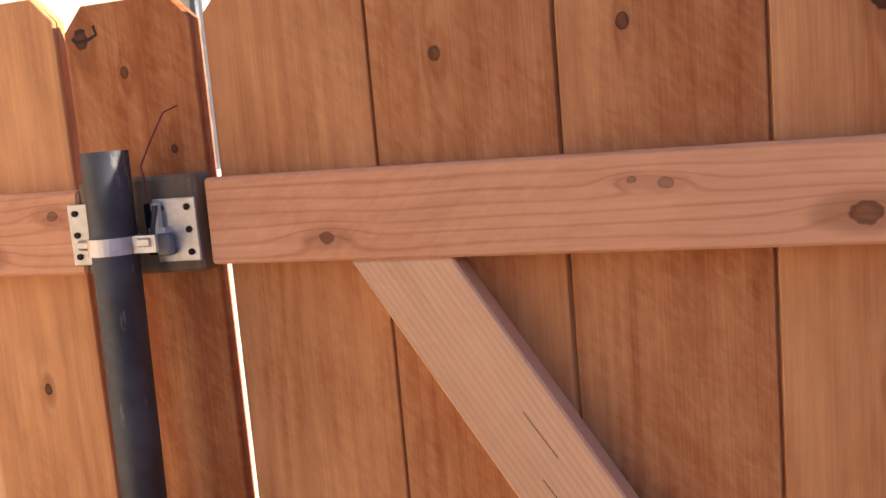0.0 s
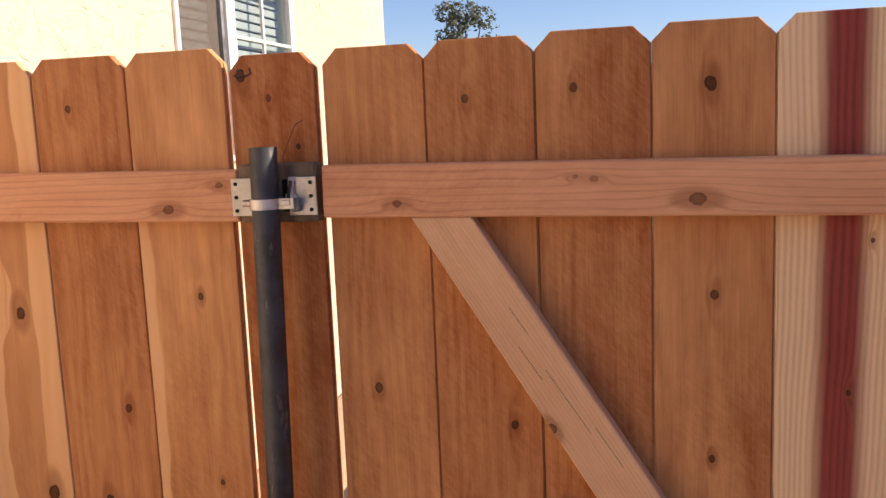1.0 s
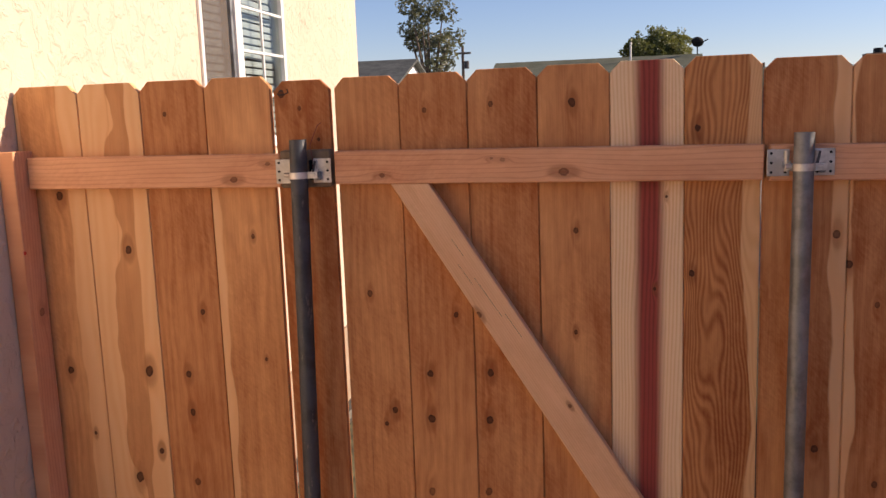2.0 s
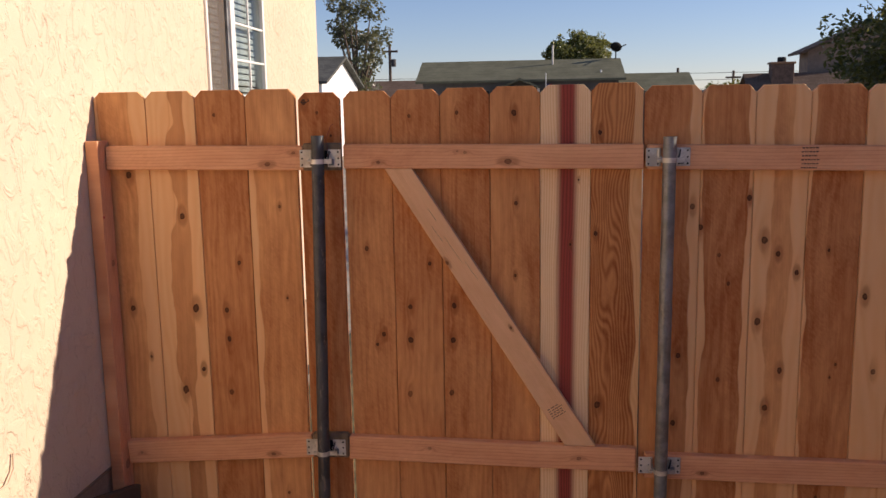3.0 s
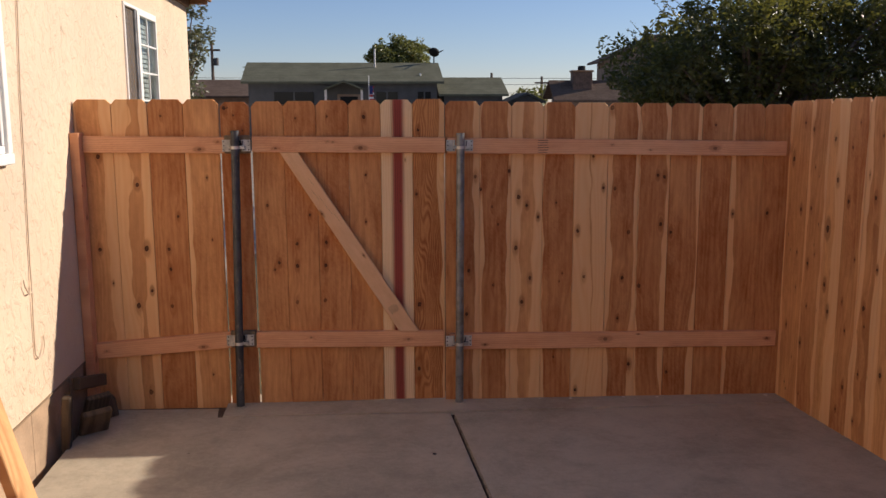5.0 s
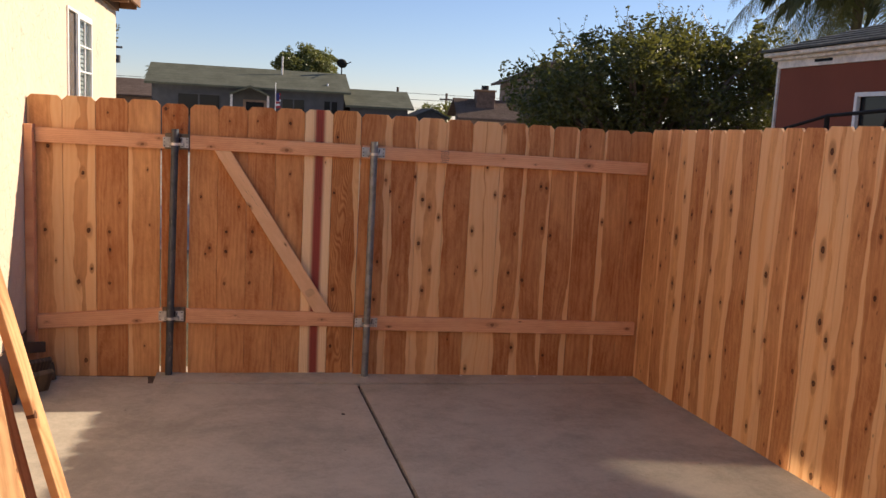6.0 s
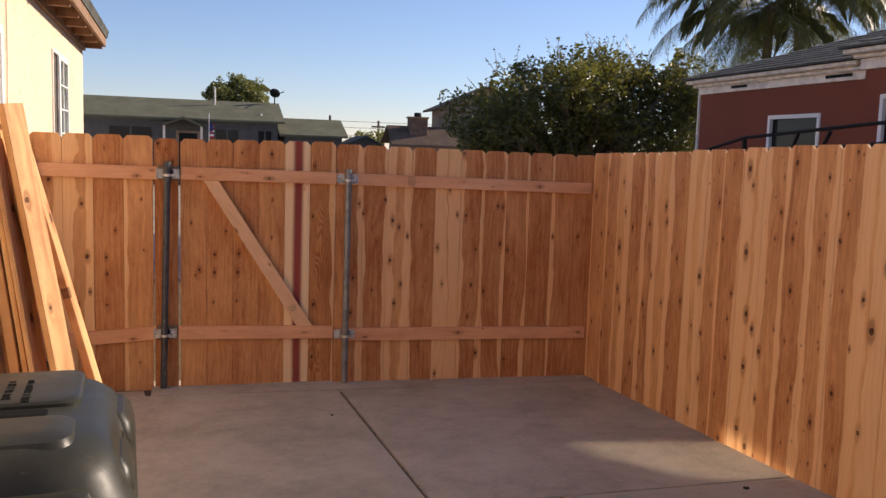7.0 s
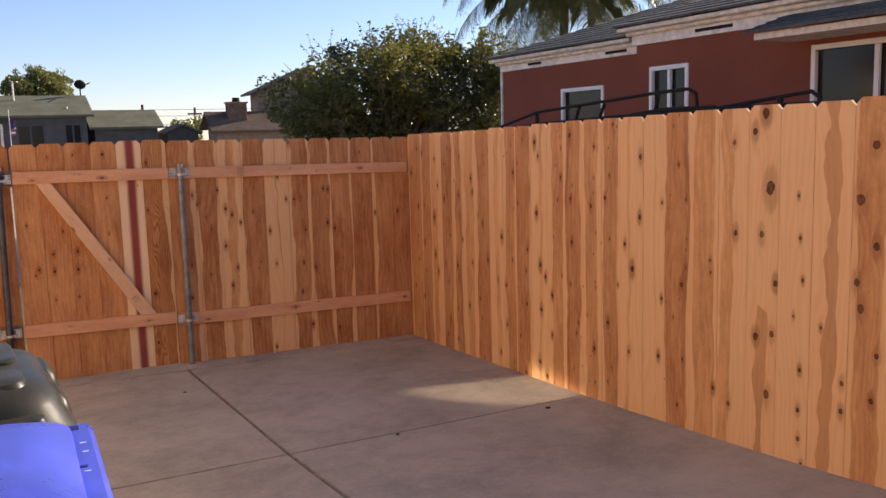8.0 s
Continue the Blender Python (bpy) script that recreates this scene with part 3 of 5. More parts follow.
# cable down the wall with two hooked ends
def cord(name, pts, r, mat, parent=None):
    cu = bpy.data.curves.new(name, "CURVE")
    cu.dimensions, cu.bevel_depth, cu.bevel_resolution = "3D", r, 2
    sp = cu.splines.new("POLY")
    sp.points.add(len(pts) - 1)
    for p, q in zip(sp.points, pts):
        p.co = (*q, 1)
    ob = new(name, cu)
    cu.materials.append(mat)
    dg = bpy.context.evaluated_depsgraph_get()
    me = bpy.data.meshes.new_from_object(ob.evaluated_get(dg))
    bpy.data.objects.remove(ob)
    bpy.data.curves.remove(cu)
    ob = new(name, me)
    if parent:
        ob.parent = parent
    return ob


cx = WX + 0.008
wall_cable = tagged(cord("wall_cable", [(cx, -0.740, 2.92), (cx, -0.745, 2.3), (cx, -0.795, 1.9), (cx, -0.815, 1.56), (cx, -0.850, 1.05), (cx + 0.004, -0.860, 0.95), (cx, -0.868, 0.75), (cx, -0.875, 0.60), (cx + 0.006, -0.855, 0.575),
                                    (cx + 0.01, -0.800, 0.575), (cx + 0.006, -0.755, 0.61), (cx, -0.742, 0.66)], 0.0038, m_cable),
                    "thin painted cable stapled to the stucco wall", "cable")
wall_hook = tagged(cord("cable_end", [(cx + 0.004, -0.860, 0.95), (cx + 0.01, -0.885, 0.915), (cx + 0.012, -0.930, 0.92), (cx + 0.008, -0.960, 0.96), (cx + 0.004, -0.960, 0.99)], 0.0038, m_cable),
                   "hooked loose cable end on the stucco wall", "cable")


# ---- timber ----
def board(name, w, h, t, mat, parent, at, tone=0.5, sap=(0, 0), knots=(), dog=False, turn=(0, 0, 0), label="", bevel=0.0025):
    """A board with its length along its own z, from its base centre; dog: clipped top corners."""
    bm = bmesh.new()
    a = w / 2
    if dog:
        c = 0.028
        pts = [(-a, 0), (a, 0), (a, h - c), (a - c, h), (-a + c, h), (-a, h - c)]
    else:
        pts = [(-a, 0), (a, 0), (a, h), (-a, h)]
    if dog:
        # the face is a little narrower than the back, so that boards meet in a fine open joint
        q, f = 0.0016, 0.007
        prism(bm, [(-a + q, 0), (a - q, 0), (a - q, h - c), (a - c, h), (-a + c, h), (-a + q, h - c)], "y", 0, f)
        bmesh.ops.bevel(bm, geom=bm.edges[:], offset=0.0013, segments=1, affect="EDGES")
        prism(bm, pts, "y", f - 0.0012, t)
    else:
        prism(bm, pts, "y", 0, t)
        if bevel:
            bmesh.ops.bevel(bm, geom=bm.edges[:], offset=bevel, segments=1, affect="EDGES")
    ob = part(name, bm, mat, parent, label)
    ob.location = at
    ob.rotation_euler = [radians(v) for v in turn]
    ob["tone"] = float(tone)
    ob["sap"] = [float(sap[0]), float(sap[1]), a]
    for i, k in enumerate(knots[:8]):
        ob[f"k{i + 1}"] = [float(v) for v in k]
    return ob


rw = random.Random(11)


def random_knots(w, h, n):
    out = []
    for i in range(n):
        out.append((rw.uniform(-w * 0.38, w * 0.38), h * (i + rw.uniform(0.1, 0.9)) / n, rw.choice((0.007, 0.010, 0.012, 0.014, 0.018, 0.022))))
    return out


def picket(parent, x0, x1, z0, z1, tone, sap=(0, 0), knots=(), mat=None, lean=0.0, push=0.0):
    w = x1 - x0 - 0.0005
    return board("picket", w, z1 - z0, 0.017, mat or m_picket, parent, ((x0 + x1) / 2, push + rw.uniform(-0.0018, 0.0018), z0), tone, sap, knots or random_knots(w, z1 - z0, 4), True, (0, lean, 0), bevel=0.0045)


def rail(parent, a, b, y, high=0.090, tone=0.4, knots=(), name="rail", deep=0.038):
    """A two-by-four from a to b, points (x, z) of its centre line; its front face lies at y - deep."""
    dx, dz = b[0] - a[0], b[1] - a[1]
    ln = math.hypot(dx, dz)
    return board(name, high, ln, deep, m_rail, parent, (a[0], y - deep, a[1]), tone, (0, 0), knots or [(u, v, r * 0.6) for u, v, r in random_knots(high, ln, max(2, int(ln * 2)))], False,
                 (0, math.degrees(math.atan2(dx, dz)), 0), bevel=0.003)


# ---- front fence and gate ----
panel_left = thing("fence_panel", "cedar dog-ear fence panel beside the house", "fence", group="fence panels")
gate = thing("gate", "closed cedar picket gate with a diagonal brace", "gate")
panel_right = thing("fence_panel", "cedar dog-ear fence panel between gate and corner", "fence", group="fence panels")
picket(panel_left, -1.0040, -0.7900, -0.020, 1.858, 0.34, (0.03, 0.05), ((0.02, 1.551, 0.013), (-0.005, 1.005, 0.0113), (0.06, 0.80, 0.006)))
p2 = picket(panel_left, -0.7900, -0.5880, -0.020, 1.858, 0.16, (0.10, 0.10), ((0.022, 1.383, 0.0119), (0.055, 1.005, 0.0153), (0.073, 0.749, 0.0085), (-0.01, 0.66, 0.0145), (0.032, 0.12, 0.0136)))
p2["heart"] = [0.030, 4.0, 0.027]
picket(panel_left, -0.5880, -0.3860, -0.020, 1.858, 0.68, (0, 0), ((-0.026, 1.783, 0.0068), (0.044, 1.194, 0.0085), (-0.018, 0.999, 0.0102), (-0.015, 0.877, 0.0102), (-0.018, 0.652, 0.011)))
picket(panel_left, -0.3860, -0.1840, -0.020, 1.858, 0.42, (0.02, 0), ((0.004, 0.217, 0.0068), (0.02, 1.42, 0.006), (0.035, 1.05, 0.005)))
picket(panel_left, -0.1750, -0.0080, 0.000, 1.842, 0.72, (0, 0), ((-0.059, 1.804, 0.0102), (-0.008, 1.764, 0.0059), (0.044, 1.676, 0.0051)))
picket(gate, 0.0040, 0.1900, 0.003, 1.844, 0.50, (0, 0), ((-0.017, 1.228, 0.0085), (0.042, 0.879, 0.0093), (0.015, 0.837, 0.0068)))
picket(gate, 0.1900, 0.3800, 0.001, 1.846, 0.61, (0, 0), ((-0.025, 1.745, 0.0076), (0.045, 1.169, 0.0076), (-0.037, 0.994, 0.0102), (-0.038, 0.859, 0.011), (-0.045, 0.636, 0.011)))
picket(gate, 0.3800, 0.5700, -0.001, 1.849, 0.58, (0, 0), ((-0.031, 1.757, 0.0068), (-0.051, 1.004, 0.011), (-0.057, 0.861, 0.011), (-0.066, 0.644, 0.011)))
picket(gate, 0.5700, 0.7620, -0.003, 1.851, 0.57, (0, 0), ((-0.004, 1.754, 0.011), (0.003, 1.41, 0.0085), (-0.001, 1.126, 0.0059), (-0.011, 0.874, 0.0051)))
picket(gate, 0.7620, 0.9530, -0.005, 1.853, 0.3, (0, 0), ((0.02, 1.25, 0.005), (-0.01, 0.5, 0.006), (0.05, 1.5, 0.004)), m_stripe)
picket(gate, 0.9530, 1.1460, -0.008, 1.856, 0.66, (0, 0.02), ((-0.064, 1.681, 0.0093), (-0.076, 1.296, 0.0085), (-0.063, 0.609, 0.0127), (-0.068, 0.198, 0.0119)), m_cathedral)
picket(panel_right, 1.1495, 1.3610, -0.040, 1.843, 0.68, (0, 0.035), ((0.04, 0.847, 0.011), (0.026, 0.572, 0.011), (0.079, 1.429, 0.0102)))
picket(panel_right, 1.3610, 1.5550, -0.044, 1.841, 0.72, (0.02, 0.03), ((-0.091, 1.355, 0.0102), (-0.02, 1.247, 0.0076), (0.018, 1.138, 0.0076), (-0.01, 0.756, 0.0085), (0.086, 1.465, 0.0102)))
picket(panel_right, 1.5550, 1.7530, -0.048, 1.838, 0.36, (0.07, 0.07), ((-0.049, 1.308, 0.0136), (0.002, 1.256, 0.0102), (0.073, 1.184, 0.0093), (-0.065, 0.991, 0.0136), (0.026, 0.798, 0.011), (-0.024, 0.649, 0.011)))
picket(panel_right, 1.7530, 1.9510, -0.052, 1.836, 0.66, (0.015, 0), ((0.035, 0.829, 0.0059), (0.016, 0.778, 0.0051), (-0.012, 1.273, 0.0059), (-0.013, 0.287, 0.0068)))
picket(panel_right, 1.9510, 2.1610, -0.056, 1.833, 0.32, (0.1, 0.1), ((0.013, 1.562, 0.0085), (0.081, 1.366, 0.0085), (-0.077, 1.1, 0.011), (-0.031, 0.806, 0.0102), (-0.071, 0.067, 0.0102)))
picket(panel_right, 2.1610, 2.3640, -0.060, 1.831, 0.62, (0.035, 0.03), ((-0.081, 1.862, 0.0136), (-0.05, 1.364, 0.011), (0.045, 1.088, 0.0136), (0.012, 0.797, 0.0102), (-0.01, 0.536, 0.0085), (0.071, 0.23, 0.0119)))
picket(panel_right, 2.3640, 2.5620, -0.064, 1.828, 0.66, (0.015, 0.025), ((0.052, 1.141, 0.0119), (0.065, 1.437, 0.0119), (-0.077, 0.748, 0.0136), (0.023, 1.447, 0.0102), (0.052, 1.139, 0.0119)))
picket(panel_right, 2.5620, 2.7620, -0.068, 1.826, 0.62, (0, 0.025), ((-0.075, 0.175, 0.0102), (-0.08, 1.092, 0.0102), (-0.009, 1.6, 0.0085)))
picket(panel_right, 2.7620, 2.9600, -0.072, 1.824, 0.7, (0, 0), ((0.061, 1.598, 0.0102), (-0.014, 1.764, 0.0068)))
picket(panel_right, 2.9600, 3.1650, -0.076, 1.821, 0.62, (0.03, 0), ((-0.079, 1.21, 0.0085),))
picket(panel_right, 3.1650, 3.3450, -0.080, 1.819, 0.66, (0.0, 0.0), ((-0.043, 1.215, 0.0102),))
rail(panel_left, (-0.950, 1.602), (-0.153, 1.592), -0.001, 0.094, 0.35, ((0.024, 0.655, 0.010), (-0.020, 0.760, 0.007)))
rail(panel_left, (-0.950, 0.375), (-0.163, 0.420), -0.001, 0.097, 0.45)
rail(gate, (0.007, 1.596), (1.146, 1.582), -0.001, 0.092, 0.38, ((0.022, 0.135, 0.008), (0.018, 0.632, 0.012), (-0.016, 0.470, 0.006), (-0.020, 0.440, 0.005)))
rail(gate, (-0.010, 0.416), (1.136, 0.387), -0.001, 0.097, 0.45)
rail(panel_right, (1.160, 1.580), (3.300, 1.544), -0.001, 0.092, 0.40)
rail(panel_right, (1.170, 0.366), (3.300, 0.320), -0.001, 0.099, 0.50)
# brace between the rails, cut to lie flush with them
bm = bmesh.new()
prism(bm, [(0.165, 1.5475), (0.272, 1.5465), (0.980, 0.4415), (0.858, 0.4435)], "y", -0.037, -0.001)
bmesh.ops.bevel(bm, geom=bm.edges[:], offset=0.0025, segments=1, affect="EDGES")
ang = math.atan2(0.980 - 0.272, -(0.4415 - 1.5465))
rot = Matrix.Rotation(-ang, 4, "Y")
org = Vector((0.919, -0.037, 0.4425))
bm.transform(rot.inverted() @ Matrix.Translation(-org))
brace = part("brace", bm, m_brace, gate)
brace.location, brace.rotation_euler = org, rot.to_euler()
brace["tone"], brace["sap"] = 0.34, [0.0, 0.0, 0.05]
brace["k1"], brace["k2"] = [-0.04, 0.90, 0.008], [0.03, 0.55, 0.005]
# drying checks in the brace
for u0, v0, ln in ((0.012, 0.86, 0.19), (0.026, 0.78, 0.12), (-0.006, 0.98, 0.10), (0.018, 1.06, 0.08)):
    c = part("crack", one_box(-0.0005, 0.0005, -0.0003, 0.004, 0, ln * 0.7), m_oldwood, brace)
    c.location, c.rotation_euler = (u0, 0, v0), (0, radians(-1.5), 0)
# ink stamps: plain bars
m_ink = plain("stamp_ink", (0.07, 0.05, 0.045), 0.8, 0, 0.3, 60)
m_faint = plain("faded_ink", (0.22, 0.12, 0.08), 0.8, 0, 0.3, 60)
rk = random.Random(3)
for i in range(6):
    x = 1.712 + (i % 2) * 0.002
    while x < 1.768:
        w = rk.uniform(0.004, 0.011)
        m = part("stamp_mark", one_box(x, x + w, -0.0002, 0.0004, 0, 0.0045), m_ink, panel_right)
        m.location = (0, -0.0398, 1.532 + i * 0.0145)
        x += w + 0.003
for i in range(5):
    x = -0.030
    while x < 0.022:
        w = rk.uniform(0.006, 0.014)
        m = part("stamp_mark", one_box(x, x + w, -0.0005, 0.0003, 0, 0.0035), m_faint, brace)
        m.location = (0, 0, 0.150 + i * 0.010)
        x += w + 0.005

side_post = tagged(board("wall_post", 0.09, 1.69, 0.052, m_rail, None, (WX + 0.054, -0.050, -0.02), 0.5, (0, 0), ((0.0, 0.35, 0.02), (0.01, 1.2, 0.012)), False, (0, 0, 90)), "reddish two-by-four post screwed to the stucco wall", "post")
end_block = board("end_block", 0.148, 0.105, 0.038, m_oldwood, panel_left, (-0.078, -0.0385, 1.543), 0.05, label="dark weathered wood block", bevel=0.004)
low_block = board("end_block", 0.148, 0.100, 0.038, m_oldwood, panel_left, (-0.088, -0.0385, 0.372), 0.2, label="dark weathered wood block", bevel=0.004)

def strap_set(post, x, y, z, r, wy, dx):
    """A two-plate pipe hinge: a plate each side, a strap round the pipe, pin and bolts."""
    x = x + dx
    for s, xa, xb in ((-1, x - 0.082, x - 0.028), (1, x + 0.028, x + 0.080)):
        bm = one_box(xa, xb, wy - 0.005, wy - 0.0015, z - 0.034, z + 0.034, 0.001)
        plate = part("hinge_plate", bm, m_zinc, post)
        for i in range(3):
            for j in range(2):
                hx, hz = xa + 0.010 + j * (xb - xa - 0.020), z - 0.024 + i * 0.024
                part("screw", tube(bmesh.new(), (hx, wy - 0.007, hz), (hx, wy - 0.004, hz), 0.0036, n=8), m_black, plate)
        bm = bmesh.new()
        tube(bm, (x + s * 0.036, wy - 0.010, z - 0.022), (x + s * 0.036, wy - 0.010, z + 0.03), 0.0055, n=10)
        box(bm, x + s * 0.026, x + s * 0.046, wy - 0.014, wy - 0.005, z - 0.012, z + 0.004)
        part("hinge_pin", bm, m_zinc, post)
        part("bolt", tube(bmesh.new(), (x + s * (r + 0.006), y - 0.004, z - 0.008), (x + s * (r + 0.020), y - 0.004, z - 0.008), 0.006, n=6), m_zinc, post)
    x = x - dx
    bm = bmesh.new()
    tube(bm, (x, y, z - 0.019), (x, y, z - 0.001), r + 0.003, n=28)
    box(bm, x + r * 0.5, x + r + 0.030, y - 0.006, y - 0.002, z - 0.019, z - 0.001)
    box(bm, x - r - 0.012, x - r * 0.5, y + 0.010, y + 0.014, z - 0.019, z - 0.001)
    part("strap", bm, m_zinc, post)
    part("latch_plate", one_box(x + 0.020, x + 0.040, wy - 0.004, wy - 0.001, z - 0.026, z + 0.030, 0.001), m_black, post)
    part("latch_block", one_box(x + 0.040, x + 0.056, wy - 0.018, wy - 0.006, z - 0.026, z - 0.002, 0.002), m_pipe, post)
    part("latch_hook", tube(bmesh.new(), (x + 0.034, wy - 0.012, z - 0.01), (x + 0.042, wy - 0.014, z + 0.028), 0.005, 0.003, 8), m_pipe_dark, post)


def pipe_post(label, top, base, r, mat, zs, wy, dx):
    post = thing("pipe_post", label, "post", group="gate posts")
    bm = bmesh.new()
    rings, n = [], 28
    for i in range(9):
        f = i / 8
        c = Vector(base).lerp(Vector(top), f)
        rings.append([bm.verts.new((c.x + r * math.cos(6.28319 * k / n), c.y + r * math.sin(6.28319 * k / n), c.z)) for k in range(n)])
    for a, b in zip(rings, rings[1:]):
        for k in range(n):
            bm.faces.new((a[k], a[(k + 1) % n], b[(k + 1) % n], b[k]))
    inner = [bm.verts.new((top[0] + (r - 0.003) * math.cos(6.28319 * k / n), top[1] + (r - 0.003) * math.sin(6.28319 * k / n), top[2])) for k in range(n)]
    low = [bm.verts.new((v.co.x, v.co.y, v.co.z - 0.08)) for v in inner]
    for k in range(n):
        bm.faces.new((rings[-1][k], rings[-1][(k + 1) % n], inner[(k + 1) % n], inner[k]))
        bm.faces.new((inner[k], inner[(k + 1) % n], low[(k + 1) % n], low[k]))
    bm.faces.new(low)
    bmesh.ops.recalc_face_normals(bm, faces=bm.faces[:])
    part("pipe", bm, mat, post, smooth=True)
    for z in zs:
        f = (z - base[2]) / (top[2] - base[2])
        c = Vector(base).lerp(Vector(top), f)
        strap_set(post, c.x, c.y, z, r, wy, dx)
    bm = bmesh.new()
    tube(bm, (base[0], base[1], base[2] - 0.002), (base[0], base[1], base[2] + 0.012), r + 0.02, r + 0.006, n=20)
    part("mortar_collar", bm, m_concrete, post)
    return post


pipe_post("dark weathered steel pipe gate post", (-0.084, -0.072, 1.678), (-0.116, -0.076, 0.005), 0.0240, m_pipe_dark, (1.590, 0.418), -0.040, 0.004)
pipe_post("galvanized steel pipe gate post", (1.234, -0.074, 1.656), (1.226, -0.078, -0.022), 0.0245, m_pipe, (1.580, 0.372), -0.040, 0.0)
wire = tagged(cord("latch_wire", [(-0.055, -0.045, 1.59), (-0.050, -0.052, 1.62), (-0.058, -0.050, 1.66), (-0.050, -0.040, 1.685), (-0.042, -0.022, 1.715), (-0.036, -0.003, 1.722)], 0.0009, plain("red_wire", (0.25, 0.05, 0.04), 0.5)),
              "thin red wire by the gate latch", "wire")

# bark pockets and a screw on the fence
for pts in ([(-0.133, 1.819), (-0.130, 1.809), (-0.143, 1.804), (-0.158, 1.803), (-0.163, 1.808)], [(-0.158, 1.814), (-0.150, 1.816), (-0.144, 1.813)]):
    bp = cord("bark_pocket", [(x, 0.0002, z) for x, z in pts], 0.0020, m_dirt, panel_left)
    bp.scale = (1, 0.3, 1)
part("paint_spot", tube(bmesh.new(), (WX + 0.0545, -0.09, 1.37), (WX + 0.057, -0.09, 1.37), 0.006, 0.005, 10), plain("red_paint", (0.5, 0.03, 0.02), 0.5), side_post).matrix_parent_inverse = side_post.matrix_basis.inverted()

# ---- side fence ----
FX = 3.333
side_fence = thing("side_fence", "long new cedar dog-ear fence with many knots", "fence")
side_edges = [-0.001, -0.258, -0.468, -0.657, -0.848, -1.031, -1.240, -1.434, -1.641, -1.830, -2.024, -2.228, -2.435, -2.635, -2.836, -3.030, -3.238, -3.423, -3.641, -3.847, -4.053, -4.255, -4.457, -4.670]
while side_edges[-1] > -13.5:
    side_edges.append(side_edges[-1] - 0.2)
rs = random.Random(23)
# tone, sapwood on the edge towards the gate fence, on the other edge, pin knots
SIDE = [(.45, .03, 0, .9), (.55, .03, .02, .8), (.18, 0, .10, 0), (.62, 0, .02, .5), (.55, .05, .04, .3), (.30, .04, .05, .2), (.62, .02, 0, .7), (.12, .10, .05, 0), (.55, .04, .02, 1.0), (.66, 0, .02, .3),
        (.14, .10, .07, 0), (.52, .06, .03, .9), (.68, .02, .03, .6), (.50, .04, .035, .9), (.60, .02, .03, 1.0), (.14, .06, .12, 0), (.14, .10, .08, 0), (.66, .02, .03, .8), (.36, .03, .03, 0), (.26, .02, .11, 0),
        (.10, .12, .12, 0), (.10, .12, .10, 0), (.10, .12, .12, 0), (.55, .03, .03, .2)]
# knots as (y, height, radius)
side_knots = {2: ((-.53, 1.62, .013), (-.578, 1.39, .013), (-.506, 1.10, .018), (-.51, .77, .013), (-.56, .62, .012)), 5: ((-1.16, 1.47, .014), (-1.18, 1.36, .012), (-1.16, .77, .011), (-1.10, .40, .013)), 7: ((-1.62, 1.03, .018), (-1.56, .68, .009), (-1.58, .10, .011)),
              10: ((-2.08, 1.76, .018), (-2.12, 1.66, .013), (-2.095, 1.25, .018), (-2.136, .87, .017), (-2.20, .79, .014), (-2.142, .54, .016), (-2.118, .14, .018), (-2.21, .053, .017)), 15: ((-3.215, 1.67, .016), (-3.21, 1.30, .014), (-3.072, 1.12, .013), (-3.142, .97, .018), (-3.11, .43, .014)),
              16: ((-3.40, 1.40, .011), (-3.40, .82, .011), (-3.375, .46, .013)), 18: ((-3.791, 1.10, .009), (-3.795, 1.03, .010), (-3.824, .37, .012)), 19: ((-3.953, 1.754, .014), (-3.971, 1.27, .015), (-3.939, .31, .013)),
              20: ((-4.092, 1.81, .017), (-4.159, 1.90, .024), (-4.198, 1.52, .032), (-4.147, 1.28, .017), (-4.243, 1.03, .016), (-4.119, .73, .020), (-4.225, .76, .016), (-4.20, .43, .022)), 21: ((-4.372, 1.49, .008), (-4.389, 1.28, .009), (-4.409, 1.07, .009), (-4.358, .88, .009), (-4.404, .61, .010), (-4.40, .40, .011), (-4.405, .25, .012), (-4.427, .12, .010)),
              22: ((-4.645, .60, .012), (-4.645, .46, .013), (-4.52, .85, .009)), 23: ((-4.709, 1.49, .026), (-4.799, 1.28, .018), (-4.705, 1.10, .018), (-4.73, .98, .020), (-4.779, 1.74, .020), (-4.82, .77, .013), (-4.80, .55, .014))}
side_heart = {4: (0.03, 1.25, 0.020), 20: (0.005, 0.80, 0.040), 22: (-0.005, 4.0, 0.036), 12: (-0.06, 4.0, 0.012), 17: (0.06, 4.0, 0.015)}
for i, (a, b) in enumerate(zip(side_edges, side_edges[1:])):
    w = a - b + 0.0008
    yc = (a + b) / 2
    up = max(yc, -6)
    z0, z1 = floor_z(FX, yc) - 0.014, 1.832 - 0.0262 * up + rs.uniform(-0.006, 0.006)
    tone, s0, s1, pins = SIDE[i] if i < len(SIDE) else (rs.uniform(.1, .65), rs.choice((0, .03, .05)), rs.choice((0, .03)), rs.choice((0, 0.6)))
    knots = [(yc - y, v - z0, r) for y, v, r in side_knots[i]] if i in side_knots else [(u, v, r * 0.62) for u, v, r in random_knots(w, z1 - z0, 8)]
    p = board("picket", w, z1 - z0, 0.017, m_picket, side_fence, (FX + rs.uniform(-0.004, 0.003), yc, z0), tone * 0.84, (s0, s1), knots, True, (0, 0, -90), bevel=0.0038)
    p["pins"] = float(pins)
    p["heart"] = [float(v) for v in side_heart.get(i, (0, 0, 0))]
for z in (1.55, 0.4):
    board("rail", 0.09, 13.3, 0.038, m_rail, side_fence, (FX + 0.0565, -13.4, z), 0.4, turn=(-90, 0, 0))

